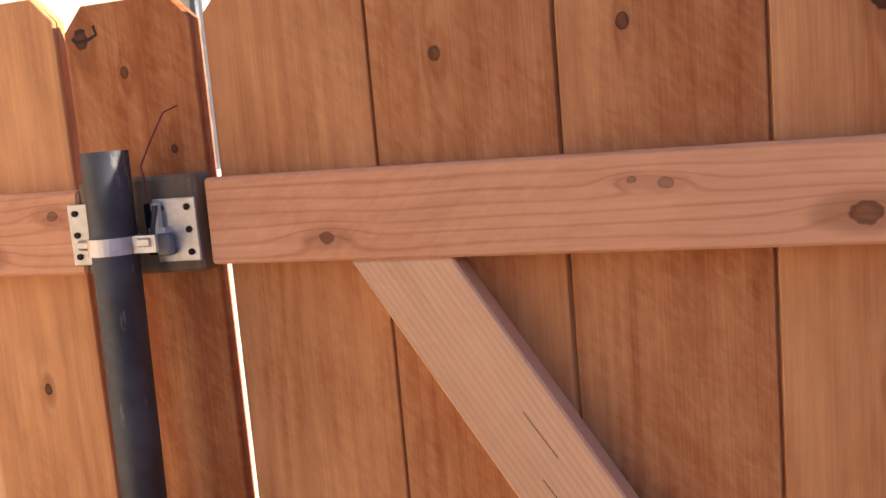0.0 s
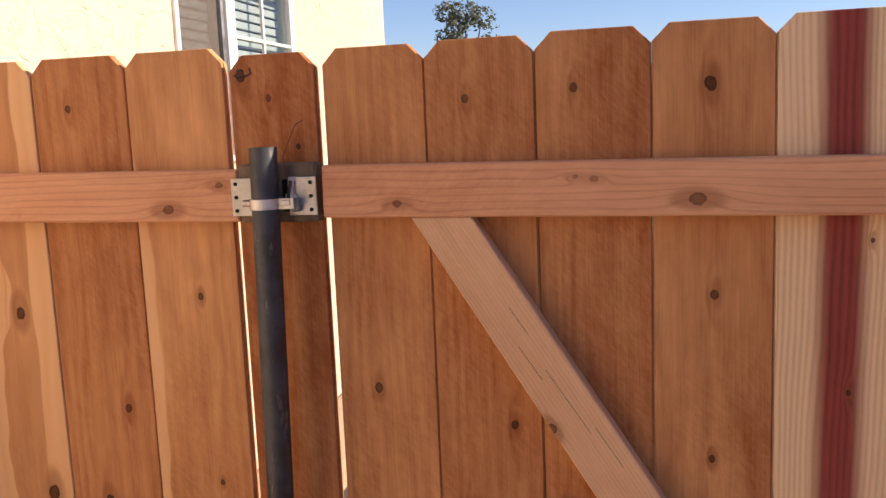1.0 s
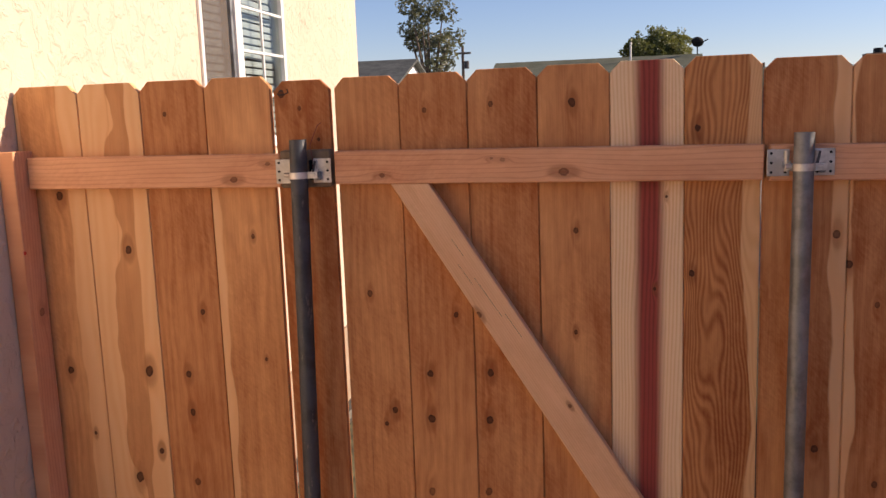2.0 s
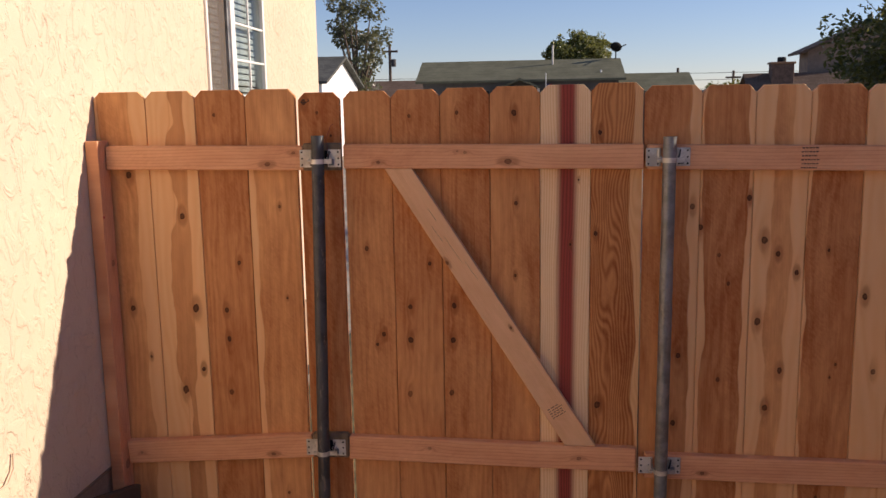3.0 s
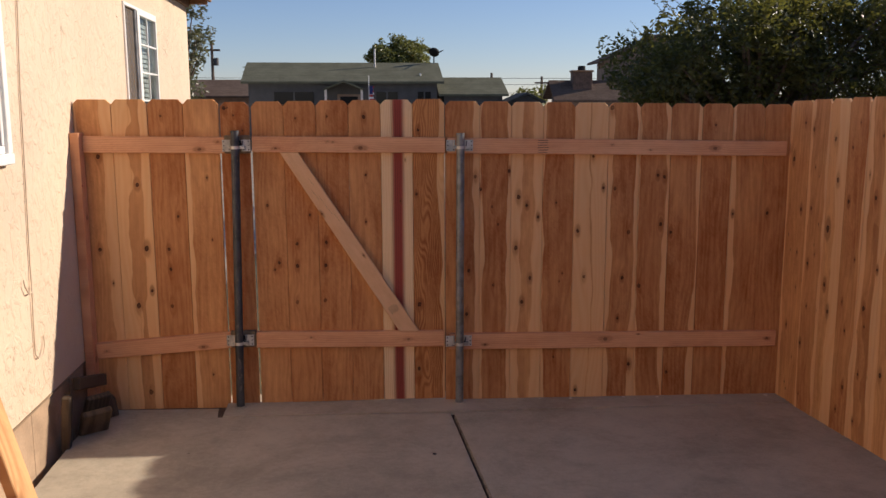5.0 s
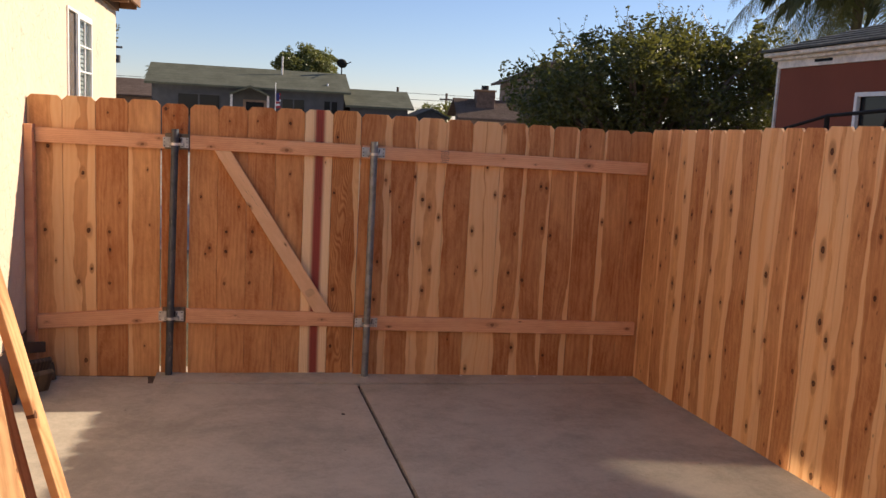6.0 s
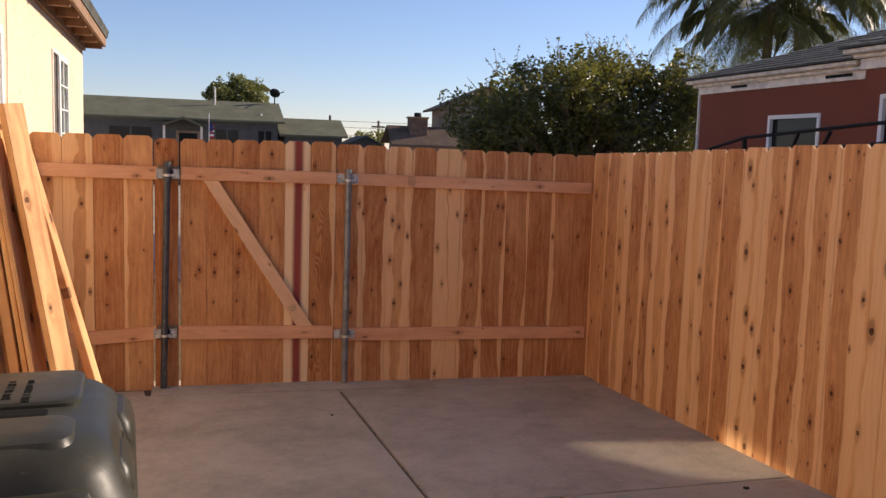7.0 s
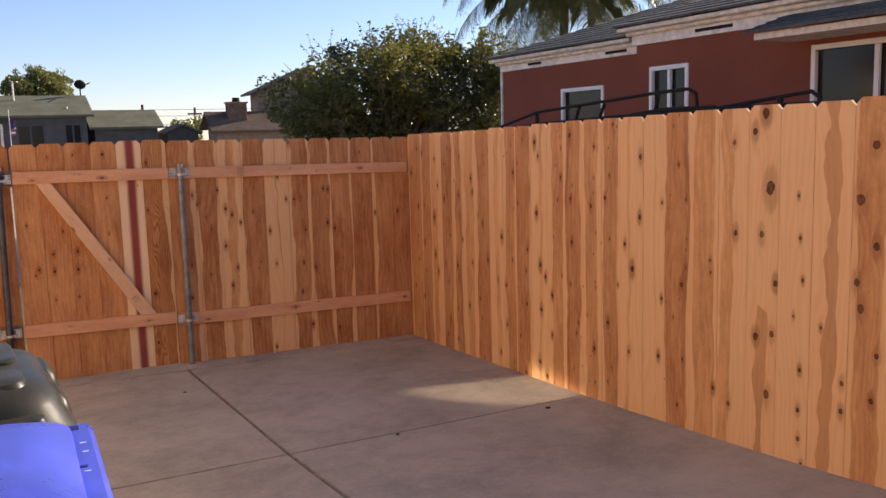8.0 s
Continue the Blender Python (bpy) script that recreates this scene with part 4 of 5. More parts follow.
# ---- neighbour's red house ----
RX = 7.2
red = thing("red_house", "dark red stucco house with white trim and gray shingle roof", "house")
ow = [(1.89, 2.83, 1.86, 2.41)]
bm = wall_with_openings(RX + 0.2, 0.2, 1.08, 4.36, -0.3, 2.76, ow)
part("wall", bm, m_red, red)
ow2 = [(0.195, 0.84, 1.93, 2.56), (-2.85, -1.46, 1.60, 2.59)]
RX2 = 7.05
part("front_wall", wall_with_openings(RX2 + 0.2, 0.2, -7.0, 1.08, -0.3, 2.84, ow2), m_red, red)
part("end_wall", one_box(RX + 0.2, 15, 4.2, 4.355, -0.3, 2.76), m_red, red)
part("inner_wall", one_box(9.0, 9.1, -7, 4.1, -0.3, 2.8), m_tanwall, red)
for (y0, y1, zb, zt, x) in ((1.22, 4.40, 2.755, 2.90, RX), (-7.0, 1.14, 2.835, 3.0, RX2)):
    part("frieze", one_box(x - 0.03, x + 0.05, y0, y1, zb, zt, 0.004), m_trim, red)
    part("eave_moulding", one_box(x - 0.16, x + 0.05, y0 - 0.0, y1 + 0.14, zt, zt + 0.055, 0.012), m_trim, red)
    part("cornice", one_box(x - 0.09, x + 0.05, y0, y1 + 0.06, zt - 0.05, zt - 0.001, 0.015), m_trim, red)
part("corner_trim", one_box(RX - 0.028, RX + 0.03, 4.362, 4.40, -0.3, 2.75), m_trim, red)
for x, y, z, w in ((RX, 3.45, 2.815, 0.34), (RX, 1.62, 2.815, 0.42), (RX2, -0.20, 2.90, 0.55)):
    part("vent_slot", one_box(x - 0.036, x - 0.028, y - w / 2, y + w / 2, z - 0.018, z + 0.018, 0.002), m_black, red)


def shingle_roof(parent, x0, z0, run, pitch, y0, y1, hip=0.0, courses=22):
    """Courses of shingles, each lapping the one below; the end hips back."""
    for i in range(courses):
        a, b = i * run / courses, (i + 1) * run / courses + 0.03
        za, zb = z0 + a * pitch, z0 + b * pitch
        bm = bmesh.new()
        prism(bm, [(x0 + a, za), (x0 + b, zb), (x0 + b, zb + 0.012), (x0 + a, za + 0.028)], "y", y0, y1 - hip * a)
        part("shingle_course", bm, m_roofgray, parent)
    if hip:
        bm = bmesh.new()
        e = 0.006
        q = [bm.verts.new(v) for v in ((x0 + 0.02, y1 - 0.01, z0 - e), (x0 + run, y1 - hip * run - 0.01, z0 + run * pitch - e), (x0 + 2 * run, y1 - 0.01, z0 - e), (x0 + 0.02, y0, z0 - e), (x0 + run, y0, z0 + run * pitch - e), (x0 + 2 * run, y0, z0 - e))]
        for f in ((0, 1, 2), (0, 3, 4, 1), (1, 4, 5, 2), (0, 2, 5, 3), (3, 5, 4)):
            bm.faces.new([q[k] for k in f])
        bmesh.ops.recalc_face_normals(bm, faces=bm.faces[:])
        part("roof_deck", bm, m_roofgray, parent)


shingle_roof(red, RX - 0.2, 2.957, 3.6, 0.34, -0.2, 4.56, 1.05)
shingle_roof(red, RX2 - 0.2, 3.058, 3.6, 0.34, -7.0, 1.30, 0.85)
# lower porch roof
part("porch_fascia", one_box(6.45, RX2 - 0.031, -7.0, -1.27, 2.64, 2.705, 0.004), m_trim, red)
shingle_roof(red, 6.38, 2.708, 0.62, 0.30, -7.0, -1.20, 0.0, 4)


def far_window(parent, x, y0, y1, z0, z1, split=True):
    w = part("window", one_box(x - 0.02, x + 0.03, y0 - 0.05, y0, z0 - 0.05, z1 + 0.05, 0.003), m_white, parent)
    part("window_frame", one_box(x - 0.02, x + 0.03, y1, y1 + 0.05, z0 - 0.05, z1 + 0.05, 0.003), m_white, w)
    part("window_head", one_box(x - 0.02, x + 0.03, y0, y1, z1, z1 + 0.05, 0.003), m_white, w)
    part("window_sill", one_box(x - 0.025, x + 0.03, y0, y1, z0 - 0.05, z0, 0.003), m_white, w)
    if split:
        m = (y0 + y1) / 2
        part("mullion", one_box(x - 0.005, x + 0.03, m - 0.025, m + 0.025, z0, z1, 0.002), m_white, w)
    part("pane", one_box(x + 0.04, x + 0.046, y0, y1, z0, z1), m_darkglass, w)
    return w


far_window(red, RX, 1.94, 2.78, 1.91, 2.36, False)
part("window_board", one_box(RX + 0.047, RX + 0.055, 1.96, 2.30, 1.95, 2.30), m_trim, red)
far_window(red, RX2, 0.245, 0.79, 1.98, 2.51)
far_window(red, RX2, -2.80, -1.51, 1.65, 2.54)

# ---- rack of a parked work truck behind the side fence ----
rack = thing("truck_rack", "black steel pipe lumber rack on a parked truck", "rack", 5.0, -1.0, 0)
def bar(pts, r=0.015):
    for a, b in zip(pts, pts[1:]):
        part("bar", tube(bmesh.new(), (a[0] - 5.0, a[1] + 1.0, a[2]), (b[0] - 5.0, b[1] + 1.0, b[2]), r, n=10), m_black, rack)
for x in (5.0,):
    bar([(x, 1.05, 1.88), (x, 0.28, 2.03), (x, -1.5, 2.135), (x, -1.90, 2.15), (x, -1.985, 2.11), (x, -2.02, 1.9)])
    bar([(x, -2.02, 1.96), (x, -2.83, 2.04), (x, -3.10, 2.065), (x, -3.17, 2.02), (x, -3.20, 1.6)])
    bar([(x, 1.74, 1.82), (x, 0.26, 1.90), (x, -0.74, 1.935), (x, -1.48, 1.955), (x, -2.27, 1.975), (x, -3.2, 1.975)], 0.022)
    bar([(x, -1.2, 1.955), (x, -1.57, 1.985), (x, -1.75, 1.99), (x, -2.2, 1.985)], 0.02)
    bar([(x, -0.44, 2.06), (x, -0.38, 1.93)], 0.016)
    bar([(x, -0.82, 2.07), (x, -0.74, 1.94)], 0.016)
    bar([(x, -1.55, 2.12), (x, -1.50, 1.97)], 0.016)
    for yy, zz in ((0.28, 2.03), (-2.83, 2.04)):
        bar([(x, yy, zz), (x, yy - 0.03, -0.30)], 0.022)
# ---- houses across the street ----
def gable_house(name, label, x0, x1, y0, y1, eave, ridge, wallm, roofm, over=0.4, ridge_axis="x", base=-0.3):
    h = thing(name, label, "house", (x0 + x1) / 2, y0, 0)
    ox, oy = (x0 + x1) / 2, y0
    part("wall", one_box(x0 - ox, x1 - ox, 0, y1 - y0, base, eave), wallm, h)
    bm = bmesh.new()
    t = 0.12
    if ridge_axis == "x":
        my = (y1 - y0) / 2
        prism(bm, [(-over, eave - over * (ridge - eave) / my), (-over, eave - over * (ridge - eave) / my + t), (my, ridge + t), (y1 - y0 + over, eave + t - over * 0.3), (y1 - y0 + over, eave - over * 0.3), (my, ridge)], "x", x0 - ox - over, x1 - ox + over)
        part("roof", bm, roofm, h)
        bm = bmesh.new()
        prism(bm, [(0.01, eave), (my, ridge - 0.02), (y1 - y0 - 0.01, eave)], "x", x0 - ox, x1 - ox)
        part("gable", bm, wallm, h)
    else:
        mx = (x1 - x0) / 2
        prism(bm, [(-mx - over, eave - over * 0.4), (-mx - over, eave - over * 0.4 + t), (0, ridge + t), (mx + over, eave - over * 0.4 + t), (mx + over, eave - over * 0.4), (0, ridge)], "y", -over, y1 - y0 + over)
        part("roof", bm, roofm, h)
        bm = bmesh.new()
        prism(bm, [(-mx, eave), (0, ridge - 0.02), (mx, eave)], "y", 0.0, y1 - y0)
        part("gable", bm, wallm, h)
    return h


gh = gable_house("gray_house", "low slate-gray house with a green shingle roof", -4.75, 5.35, 42.4, 48.0, 3.30, 4.32, m_graywall, m_roofgreen, 0.35)
ox, oy = 0.30, 42.4
pw = part("porch_roof", prism(bmesh.new(), [(-1.05, 2.90), (0.0, 3.36), (1.05, 2.90), (1.05, 2.80), (0, 3.24), (-1.05, 2.80)], "y", -1.1, 0.2), m_roofgreen, gh)
for x in (-0.95, 0.95):
    part("porch_post", one_box(x - 0.06, x + 0.06, -1.0, -0.88, -0.3, 2.86), m_trim, gh)
d = part("door", one_box(-0.2, 0.75, -0.05, 0.02, 0.2, 2.5), m_black, gh)
part("door_frame", one_box(-0.35, -0.2, -0.06, 0.02, 0.2, 2.62), m_tanwall, d)
part("door_frame", one_box(0.75, 0.9, -0.06, 0.02, 0.2, 2.62), m_tanwall, d)
part("door_frame", one_box(-0.199, 0.749, -0.06, 0.02, 2.501, 2.62), m_tanwall, d)
for x0, x1 in ((-3.7, -1.6), (1.75, 2.9), (4.0, 4.7)):
    w = part("window", one_box(x0 - ox + 0.3, x1 - ox + 0.3, -0.04, 0.02, 1.6, 2.75), m_darkglass, gh)
    part("mullion", one_box((x0 + x1) / 2 - 0.04, (x0 + x1) / 2 + 0.04, -0.06, -0.041, 1.6, 2.75), m_graywall, w)
    part("window_head", one_box(x0 - 0.07, x1 + 0.07, -0.07, 0.0, 2.751, 2.84), m_graywall, w)
part("vent_pipe", tube(bmesh.new(), (1.75, 2.0, 4.0), (1.75, 2.0, 5.15), 0.05, n=12), m_trim, gh)
part("roof_vent", tube(bmesh.new(), (4.2, 0.6, 3.4), (4.2, 0.6, 3.75), 0.05, n=10), m_zinc, gh)
bm = bmesh.new()
bmesh.ops.create_uvsphere(bm, u_segments=20, v_segments=10, radius=0.33, matrix=Matrix.LocRotScale((5.15, 2.6, 5.02), Euler((0.5, 0.4, 0.4)), (1, 0.35, 0.8)))
dish = part("satellite_dish", bm, m_black, gh, smooth=True)
part("dish_mast", tube(bmesh.new(), (5.15, 2.7, 4.3), (5.15, 2.7, 4.98), 0.035, n=8), m_black, dish)
part("dish_arm", tube(bmesh.new(), (5.15, 2.5, 4.88), (5.62, 2.1, 5.1), 0.03, n=8), m_black, dish)
garage = gable_house("garage", "small gray garage with a green shingle roof", 5.75, 9.0, 42.6, 47.0, 2.62, 3.48, m_graywall, m_roofgreen, 0.30)

flag = thing("flag", "small striped flag on a white pole", "flag", 1.62, 41.0, -0.3)
part("flag_pole", tube(bmesh.new(), (0, 0, 0), (0, 0, 3.85), 0.02, n=10), m_white, flag)
m_redcloth, m_blue = plain("red_cloth", (0.45, 0.04, 0.05), 0.8), plain("blue_cloth", (0.03, 0.04, 0.16), 0.8)
for i in range(7):
    part("flag_stripe", one_box(0.03, 0.27 - 0.03 * (i % 3), -0.03 + 0.01 * (i % 2), -0.01 + 0.01 * (i % 2), 2.55 + i * 0.11, 2.655 + i * 0.11), m_redcloth if i % 2 == 0 else m_white, flag)
part("flag_canton", one_box(0.03, 0.2, -0.05, -0.031, 2.9, 3.32), m_blue, flag)

h2 = gable_house("brown_house", "two-storey tan stucco house with a brown roof", 14.6, 20.6, 42.2, 43.6, 4.42, 5.75, m_tanwall, m_roofbrown, 0.45, "y")
h3 = gable_house("chimney_house", "low tan house with a brown roof", 11.6, 17.0, 40.0, 41.9, 2.45, 3.2, m_tanwall, m_roofbrown, 0.4)
m_chimney = plain("brown_brick", (0.15, 0.095, 0.07), 0.9, 0, 0.25, 5, 0.3)
chimney = thing("chimney_stack", "brown brick chimney stack with a metal cap", "chimney", 12.9, 40.6, 0)
part("shaft", one_box(-0.52, 0.52, -0.3, 0.3, -0.3, 3.72, 0.02), m_chimney, chimney)
part("crown", one_box(-0.58, 0.58, -0.36, 0.36, 3.72, 3.82, 0.02), m_eave, chimney)
part("cap", tube(bmesh.new(), (0, 0, 3.82), (0, 0, 4.05), 0.22, 0.2, n=12), m_black, chimney)
h4 = gable_house("white_house", "white gabled house with a gray roof", -10.6, -8.15, 34.0, 42.0, 3.1, 4.3, m_whitewall, m_roofgray, 0.3, "x")
h5 = gable_house("far_house", "low house with a brown roof", -11.5, -4.9, 52.0, 58.0, 2.7, 3.7, m_tanwall, m_roofbrown, 0.4)
h6 = gable_house("shed", "small dark gabled shed", 9.6, 11.3, 43.0, 46.0, 2.2, 2.6, m_graywall, m_roofgray, 0.2, "y")

# ---- poles and wires ----
for x, y, z in ((-8.6, 56.0, 6.3), (10.9, 58.0, 4.4), (15.5, 62.0, 4.3)):
    p = thing("utility_pole", "wooden utility pole with crossarm", "pole", x, y, -0.3, group="utility poles")
    part("mast", tube(bmesh.new(), (0, 0, 0), (0, 0, z + 0.3), 0.13, 0.09, n=10), m_bark, p)
    part("crossarm", one_box(-0.55, 0.55, -0.06, 0.06, z - 0.25, z - 0.12), m_bark, p)
    part("transformer", tube(bmesh.new(), (0.26, 0, z - 1.2), (0.26, 0, z - 0.7), 0.16, n=12), m_graywall, p)
for z, sag in ((4.0, 0.25), (3.55, 0.2), (2.95, 0.15)):
    pts = [(-60 + 140 * i / 40, 57.5, z + sag * (abs(i - 20) / 20) ** 2) for i in range(41)]
    tagged(cord("power_line", pts, 0.014, m_black), "thin overhead power line", "wire", "power lines")

# ---- trees ----
m_darkleaf = leaves("conifer_leaf", (0.022, 0.030, 0.012), (0.06, 0.07, 0.03), (0.07, 0.06, 0.025))
def leaf_cloud(bm, rnd, c, r, n, size, squash=(1, 1, 1), shell=0.35):
    """Many small folded leaves scattered through a clump."""
    for _ in range(n):
        d = Vector((rnd.gauss(0, 1), rnd.gauss(0, 1), rnd.gauss(0, 1))).normalized()
        q = r * (shell + (1 - shell) * rnd.random() ** 0.5)
        p = Vector(c) + Vector((d.x * squash[0], d.y * squash[1], d.z * squash[2])) * q
        s = size * rnd.uniform(0.6, 1.4)
        m = Euler((rnd.uniform(0, 6.3), rnd.uniform(0, 6.3), rnd.uniform(0, 6.3))).to_matrix()
        vs = [bm.verts.new(p + m @ Vector(v)) for v in ((0, -s, 0), (s * 0.42, 0, s * 0.12), (0, s, 0), (-s * 0.42, 0, s * 0.12))]
        bm.faces.new((vs[0], vs[1], vs[2])), bm.faces.new((vs[0], vs[2], vs[3]))


def broad_tree(name, label, x, y, top, clumps, size, mat, seed, trunk=0.16, per=420, spikes=0):
    t = thing(name, label, "tree", x, y, -0.3)
    rnd = random.Random(seed)
    bm = bmesh.new()
    tube(bm, (0, 0, 0), (0.1, 0, top * 0.4), trunk, trunk * 0.7, 10)
    for cx_, cy_, cz_, cr in clumps:
        tube(bm, (0.1, 0, top * 0.36), (cx_, cy_, cz_), trunk * 0.5, 0.015, 6)
    part("trunk", bm, m_bark, t)
    bm = bmesh.new()
    for cx_, cy_, cz_, cr in clumps:
        leaf_cloud(bm, rnd, (cx_, cy_, cz_), cr, int(per * cr * cr), size, (1, 1, 0.85))
        for _ in range(int(7 * cr)):
            d = Vector((rnd.gauss(0, 1), rnd.gauss(0, 1), rnd.gauss(0, 0.8))).normalized()
            leaf_cloud(bm, rnd, Vector((cx_, cy_, cz_)) + d * cr * rnd.uniform(0.85, 1.12), cr * rnd.uniform(0.22, 0.50), int(per * 0.07 * cr), size)
    part("crown", bm, mat, t)
    if spikes:
        bm = bmesh.new()
        for _ in range(spikes):
            cx_, cy_, cz_, cr = rnd.choice(clumps)
            a = Vector((cx_, cy_, cz_)) + Vector((rnd.gauss(0, .5), rnd.gauss(0, .3), 0.75)).normalized() * cr * 0.8
            b = a + Vector((rnd.gauss(-0.1, .25), rnd.gauss(0, .2), rnd.uniform(0.25, 0.6)))
            tube(bm, a, b, 0.008, 0.003, 4, False)
            for _ in range(10):
                leaf_cloud(bm, rnd, a.lerp(b, rnd.random()), 0.05, 1, size * 0.6)
        part("twig_tuft", bm, m_leaf2, t)
    return t


rt = random.Random(3)
cl = []
for i in range(84):
    x = -2.10 + 5.05 * ((i * 0.618) % 1)
    hi = 4.12 - 0.10 * (x - 0.9) ** 2
    cl.append((x, rt.uniform(-1.3, 1.3), 1.3 + (max(hi, 2.0) - 1.3) * rt.random() ** 0.6, rt.uniform(0.40, 0.66)))
broad_tree("citrus_tree", "wide dense dark green citrus tree behind the fence", 8.05, 10.4, 4.0, cl, 0.056, m_leaf, 4, 0.16, 1150, 170)
cl = [(x, y, 3.0 + z * (1.65 - 0.75 * (x + 0.8)), r) for x, y, z, r in ((rt.uniform(-0.8, 0.7), rt.uniform(-0.5, 0.5), rt.random(), rt.uniform(0.06, 0.15)) for k in range(90))]
broad_tree("dark_tree", "dark feathery conifer behind the citrus tree", 12.5, 12.7, 4.0, cl, 0.050, m_darkleaf, 14, 0.12, 5200)
cl = [(-1.7 + 3.4 * ((k * 0.618) % 1), rt.uniform(-1.2, 1.2), rt.random(), rt.uniform(0.55, 0.9)) for k in range(26)]
cl = [(x, y, 5.2 + z * (1.75 - abs(x) * 0.55), r) for x, y, z, r in cl]
broad_tree("round_tree", "round olive-green tree behind the gray house", 4.1, 57.0, 5.0, cl, 0.10, m_leaf3, 8, 0.25, 900)
cl = [(rt.uniform(-1.3, 1.4), rt.uniform(-1.2, 1.2), rt.uniform(3.0, 8.6), rt.uniform(0.5, 0.9)) for i in range(22)]
broad_tree("eucalyptus_tree", "tall sparse gray-green eucalyptus tree", -9.4, 48.0, 7.0, cl, 0.13, m_leaf2, 9, 0.3, 260)
for x, y, s in ((12.0, 52.0, 0.8), (13.6, 55.0, 1.0), (16.5, 52.0, 0.9)):
    cl = [(rt.uniform(-1.2, 1.2) * s, rt.uniform(-.6, .6), rt.uniform(1.8, 3.0) * s + 0.2, rt.uniform(0.5, 0.8) * s) for i in range(7)]
    broad_tree("far_tree", "low bushy tree across the street", x, y, 2.6, cl, 0.13, m_leaf3, int(x * 10), 0.12, 260)


def palm(name, label, x, y, top, lean, nf, length, seed, leaflets, size=1.0, droop=1.0, trunk=0.2):
    t = thing(name, label, "palm", x, y, -0.3)
    rnd = random.Random(seed)
    bm = bmesh.new()
    tube(bm, (-lean, 0, 0), (0, 0, top + 0.3), trunk, trunk * 0.75, 14)
    part("trunk", bm, m_bark, t)
    for i in range(nf):
        az = 6.28319 * (i * 0.618 % 1) + rnd.uniform(-.2, .2)
        el = rnd.uniform(-0.15, 1.25) - 0.5 * (i / nf)
        bm = bmesh.new()
        ln = length * rnd.uniform(0.8, 1.1)
        pts, d, p = [], Vector((math.cos(az) * math.cos(el), math.sin(az) * math.cos(el), math.sin(el))), Vector((0, 0, top + 0.3))
        n = 14
        for k in range(n + 1):
            pts.append(p.copy())
            p = p + d * (ln / n)
            d = (d + Vector((0, 0, -0.115 * droop * (0.5 + k / n)))).normalized()
        for a, b, k in zip(pts, pts[1:], range(n)):
            tube(bm, a, b, 0.022 * (1 - k / n * 0.8) * size, 0.022 * (1 - (k + 1) / n * 0.85) * size, 4, False)
        side = Vector((-math.sin(az), math.cos(az), 0))
        m = leaflets
        for k in range(m):
            f = 0.12 + 0.88 * k / m
            i0 = min(int(f * n), n - 1)
            c = pts[i0].lerp(pts[i0 + 1], f * n - i0)
            fwd = (pts[i0 + 1] - pts[i0]).normalized()
            for sgn in (-1, 1):
                l2 = ln * 0.22 * math.sin(0.35 + 2.5 * f) * rnd.uniform(0.75, 1.15)
                out = (side * sgn * 0.8 + fwd * 0.55 + Vector((0, 0, rnd.uniform(-0.1, 0.25)))).normalized()
                mid = c + out * l2 * 0.5
                mid = mid + Vector((0, 0, -l2 * 0.12 * droop))
                tip = c + out * l2 * 0.66 + Vector((0, 0, -l2 * rnd.uniform(0.45, 0.85)))
                w = fwd * (0.016 * size)
                vs = [bm.verts.new(v) for v in (c - w, c + w, mid + w * 0.9, tip, mid - w * 0.9)]
                bm.faces.new(vs)
        part("frond", bm, m_frond, t)
    return t


palm("palm_tree", "tall feather palm with arching drooping fronds", 15.95, 14.5, 6.2, 0.2, 38, 4.7, 5, 120, 0.60, 1.5, 0.17)
palm("palm_tree", "tall feather palm with arching drooping fronds", 17.6, 15.4, 6.7, -0.3, 26, 4.2, 6, 105, 0.60, 1.4, 0.16)
palm("far_palm", "small distant fan palm", -6.3, 60.0, 4.6, 0.0, 18, 0.95, 7, 12, 2.2, 0.8, 0.12)


# ---- stack of planks leaning on the house ----
def leaning(name, label, base, top, w, t, tone, spin=0.0, sap=(0, 0), dog=False):
    a, b = Vector(base), Vector(top)
    d = (b - a).normalized()
    ob = board(name, w, (b - a).length, t, m_plank, None, a, tone, sap, random_knots(w, (b - a).length, 4), dog)
    zax = d
    xax = Vector((math.cos(radians(spin)), math.sin(radians(spin)), 0))
    xax = (xax - zax * xax.dot(zax)).normalized()
    yax = zax.cross(xax)
    m = Matrix((xax, yax, zax)).transposed().to_4x4()
    m.translation = a
    ob.matrix_world = m
    return tagged(ob, label, "plank", "leaning planks")


PL = "rough reddish cedar picket leaning in a stack on the house wall"
rp = random.Random(31)
for i in range(13):
    thick = 0.036 if i in (2, 6, 9) else 0.018
    back = (0.0, 0.055, 0.015, 0.08, 0.03, 0.0, 0.065)[i % 7]
    xt, xb = -0.655 - 0.0255 * i, -0.400 - 0.0365 * i
    leaning("plank", PL, (xb, -3.04 + back, floor_z(-0.6, -3) + 0.006), (max(xt, -0.968), -3.0 + back * 0.6, 1.86 + rp.uniform(-0.03, 0.05)),
            0.088 if thick > 0.03 else 0.14, thick, 0.58 + rp.uniform(-0.15, 0.35), 80 + rp.uniform(-5, 7), (0, 0.03 * (i % 2)), dog=thick < 0.03)
leaning("plank", "pale sunlit cedar plank leaning in front of the stack", (-0.285, -3.08, floor_z(-0.3, -3) + 0.006), (-0.600, -3.03, 1.93), 0.088, 0.034, 0.48, 48)
leaning("plank", "narrow sunlit cedar two-by-four leaning on the house wall", (-0.115, -2.92, floor_z(-0.1, -2.9) + 0.006), (-0.600, -2.90, 1.88), 0.088, 0.030, 0.55, 84)
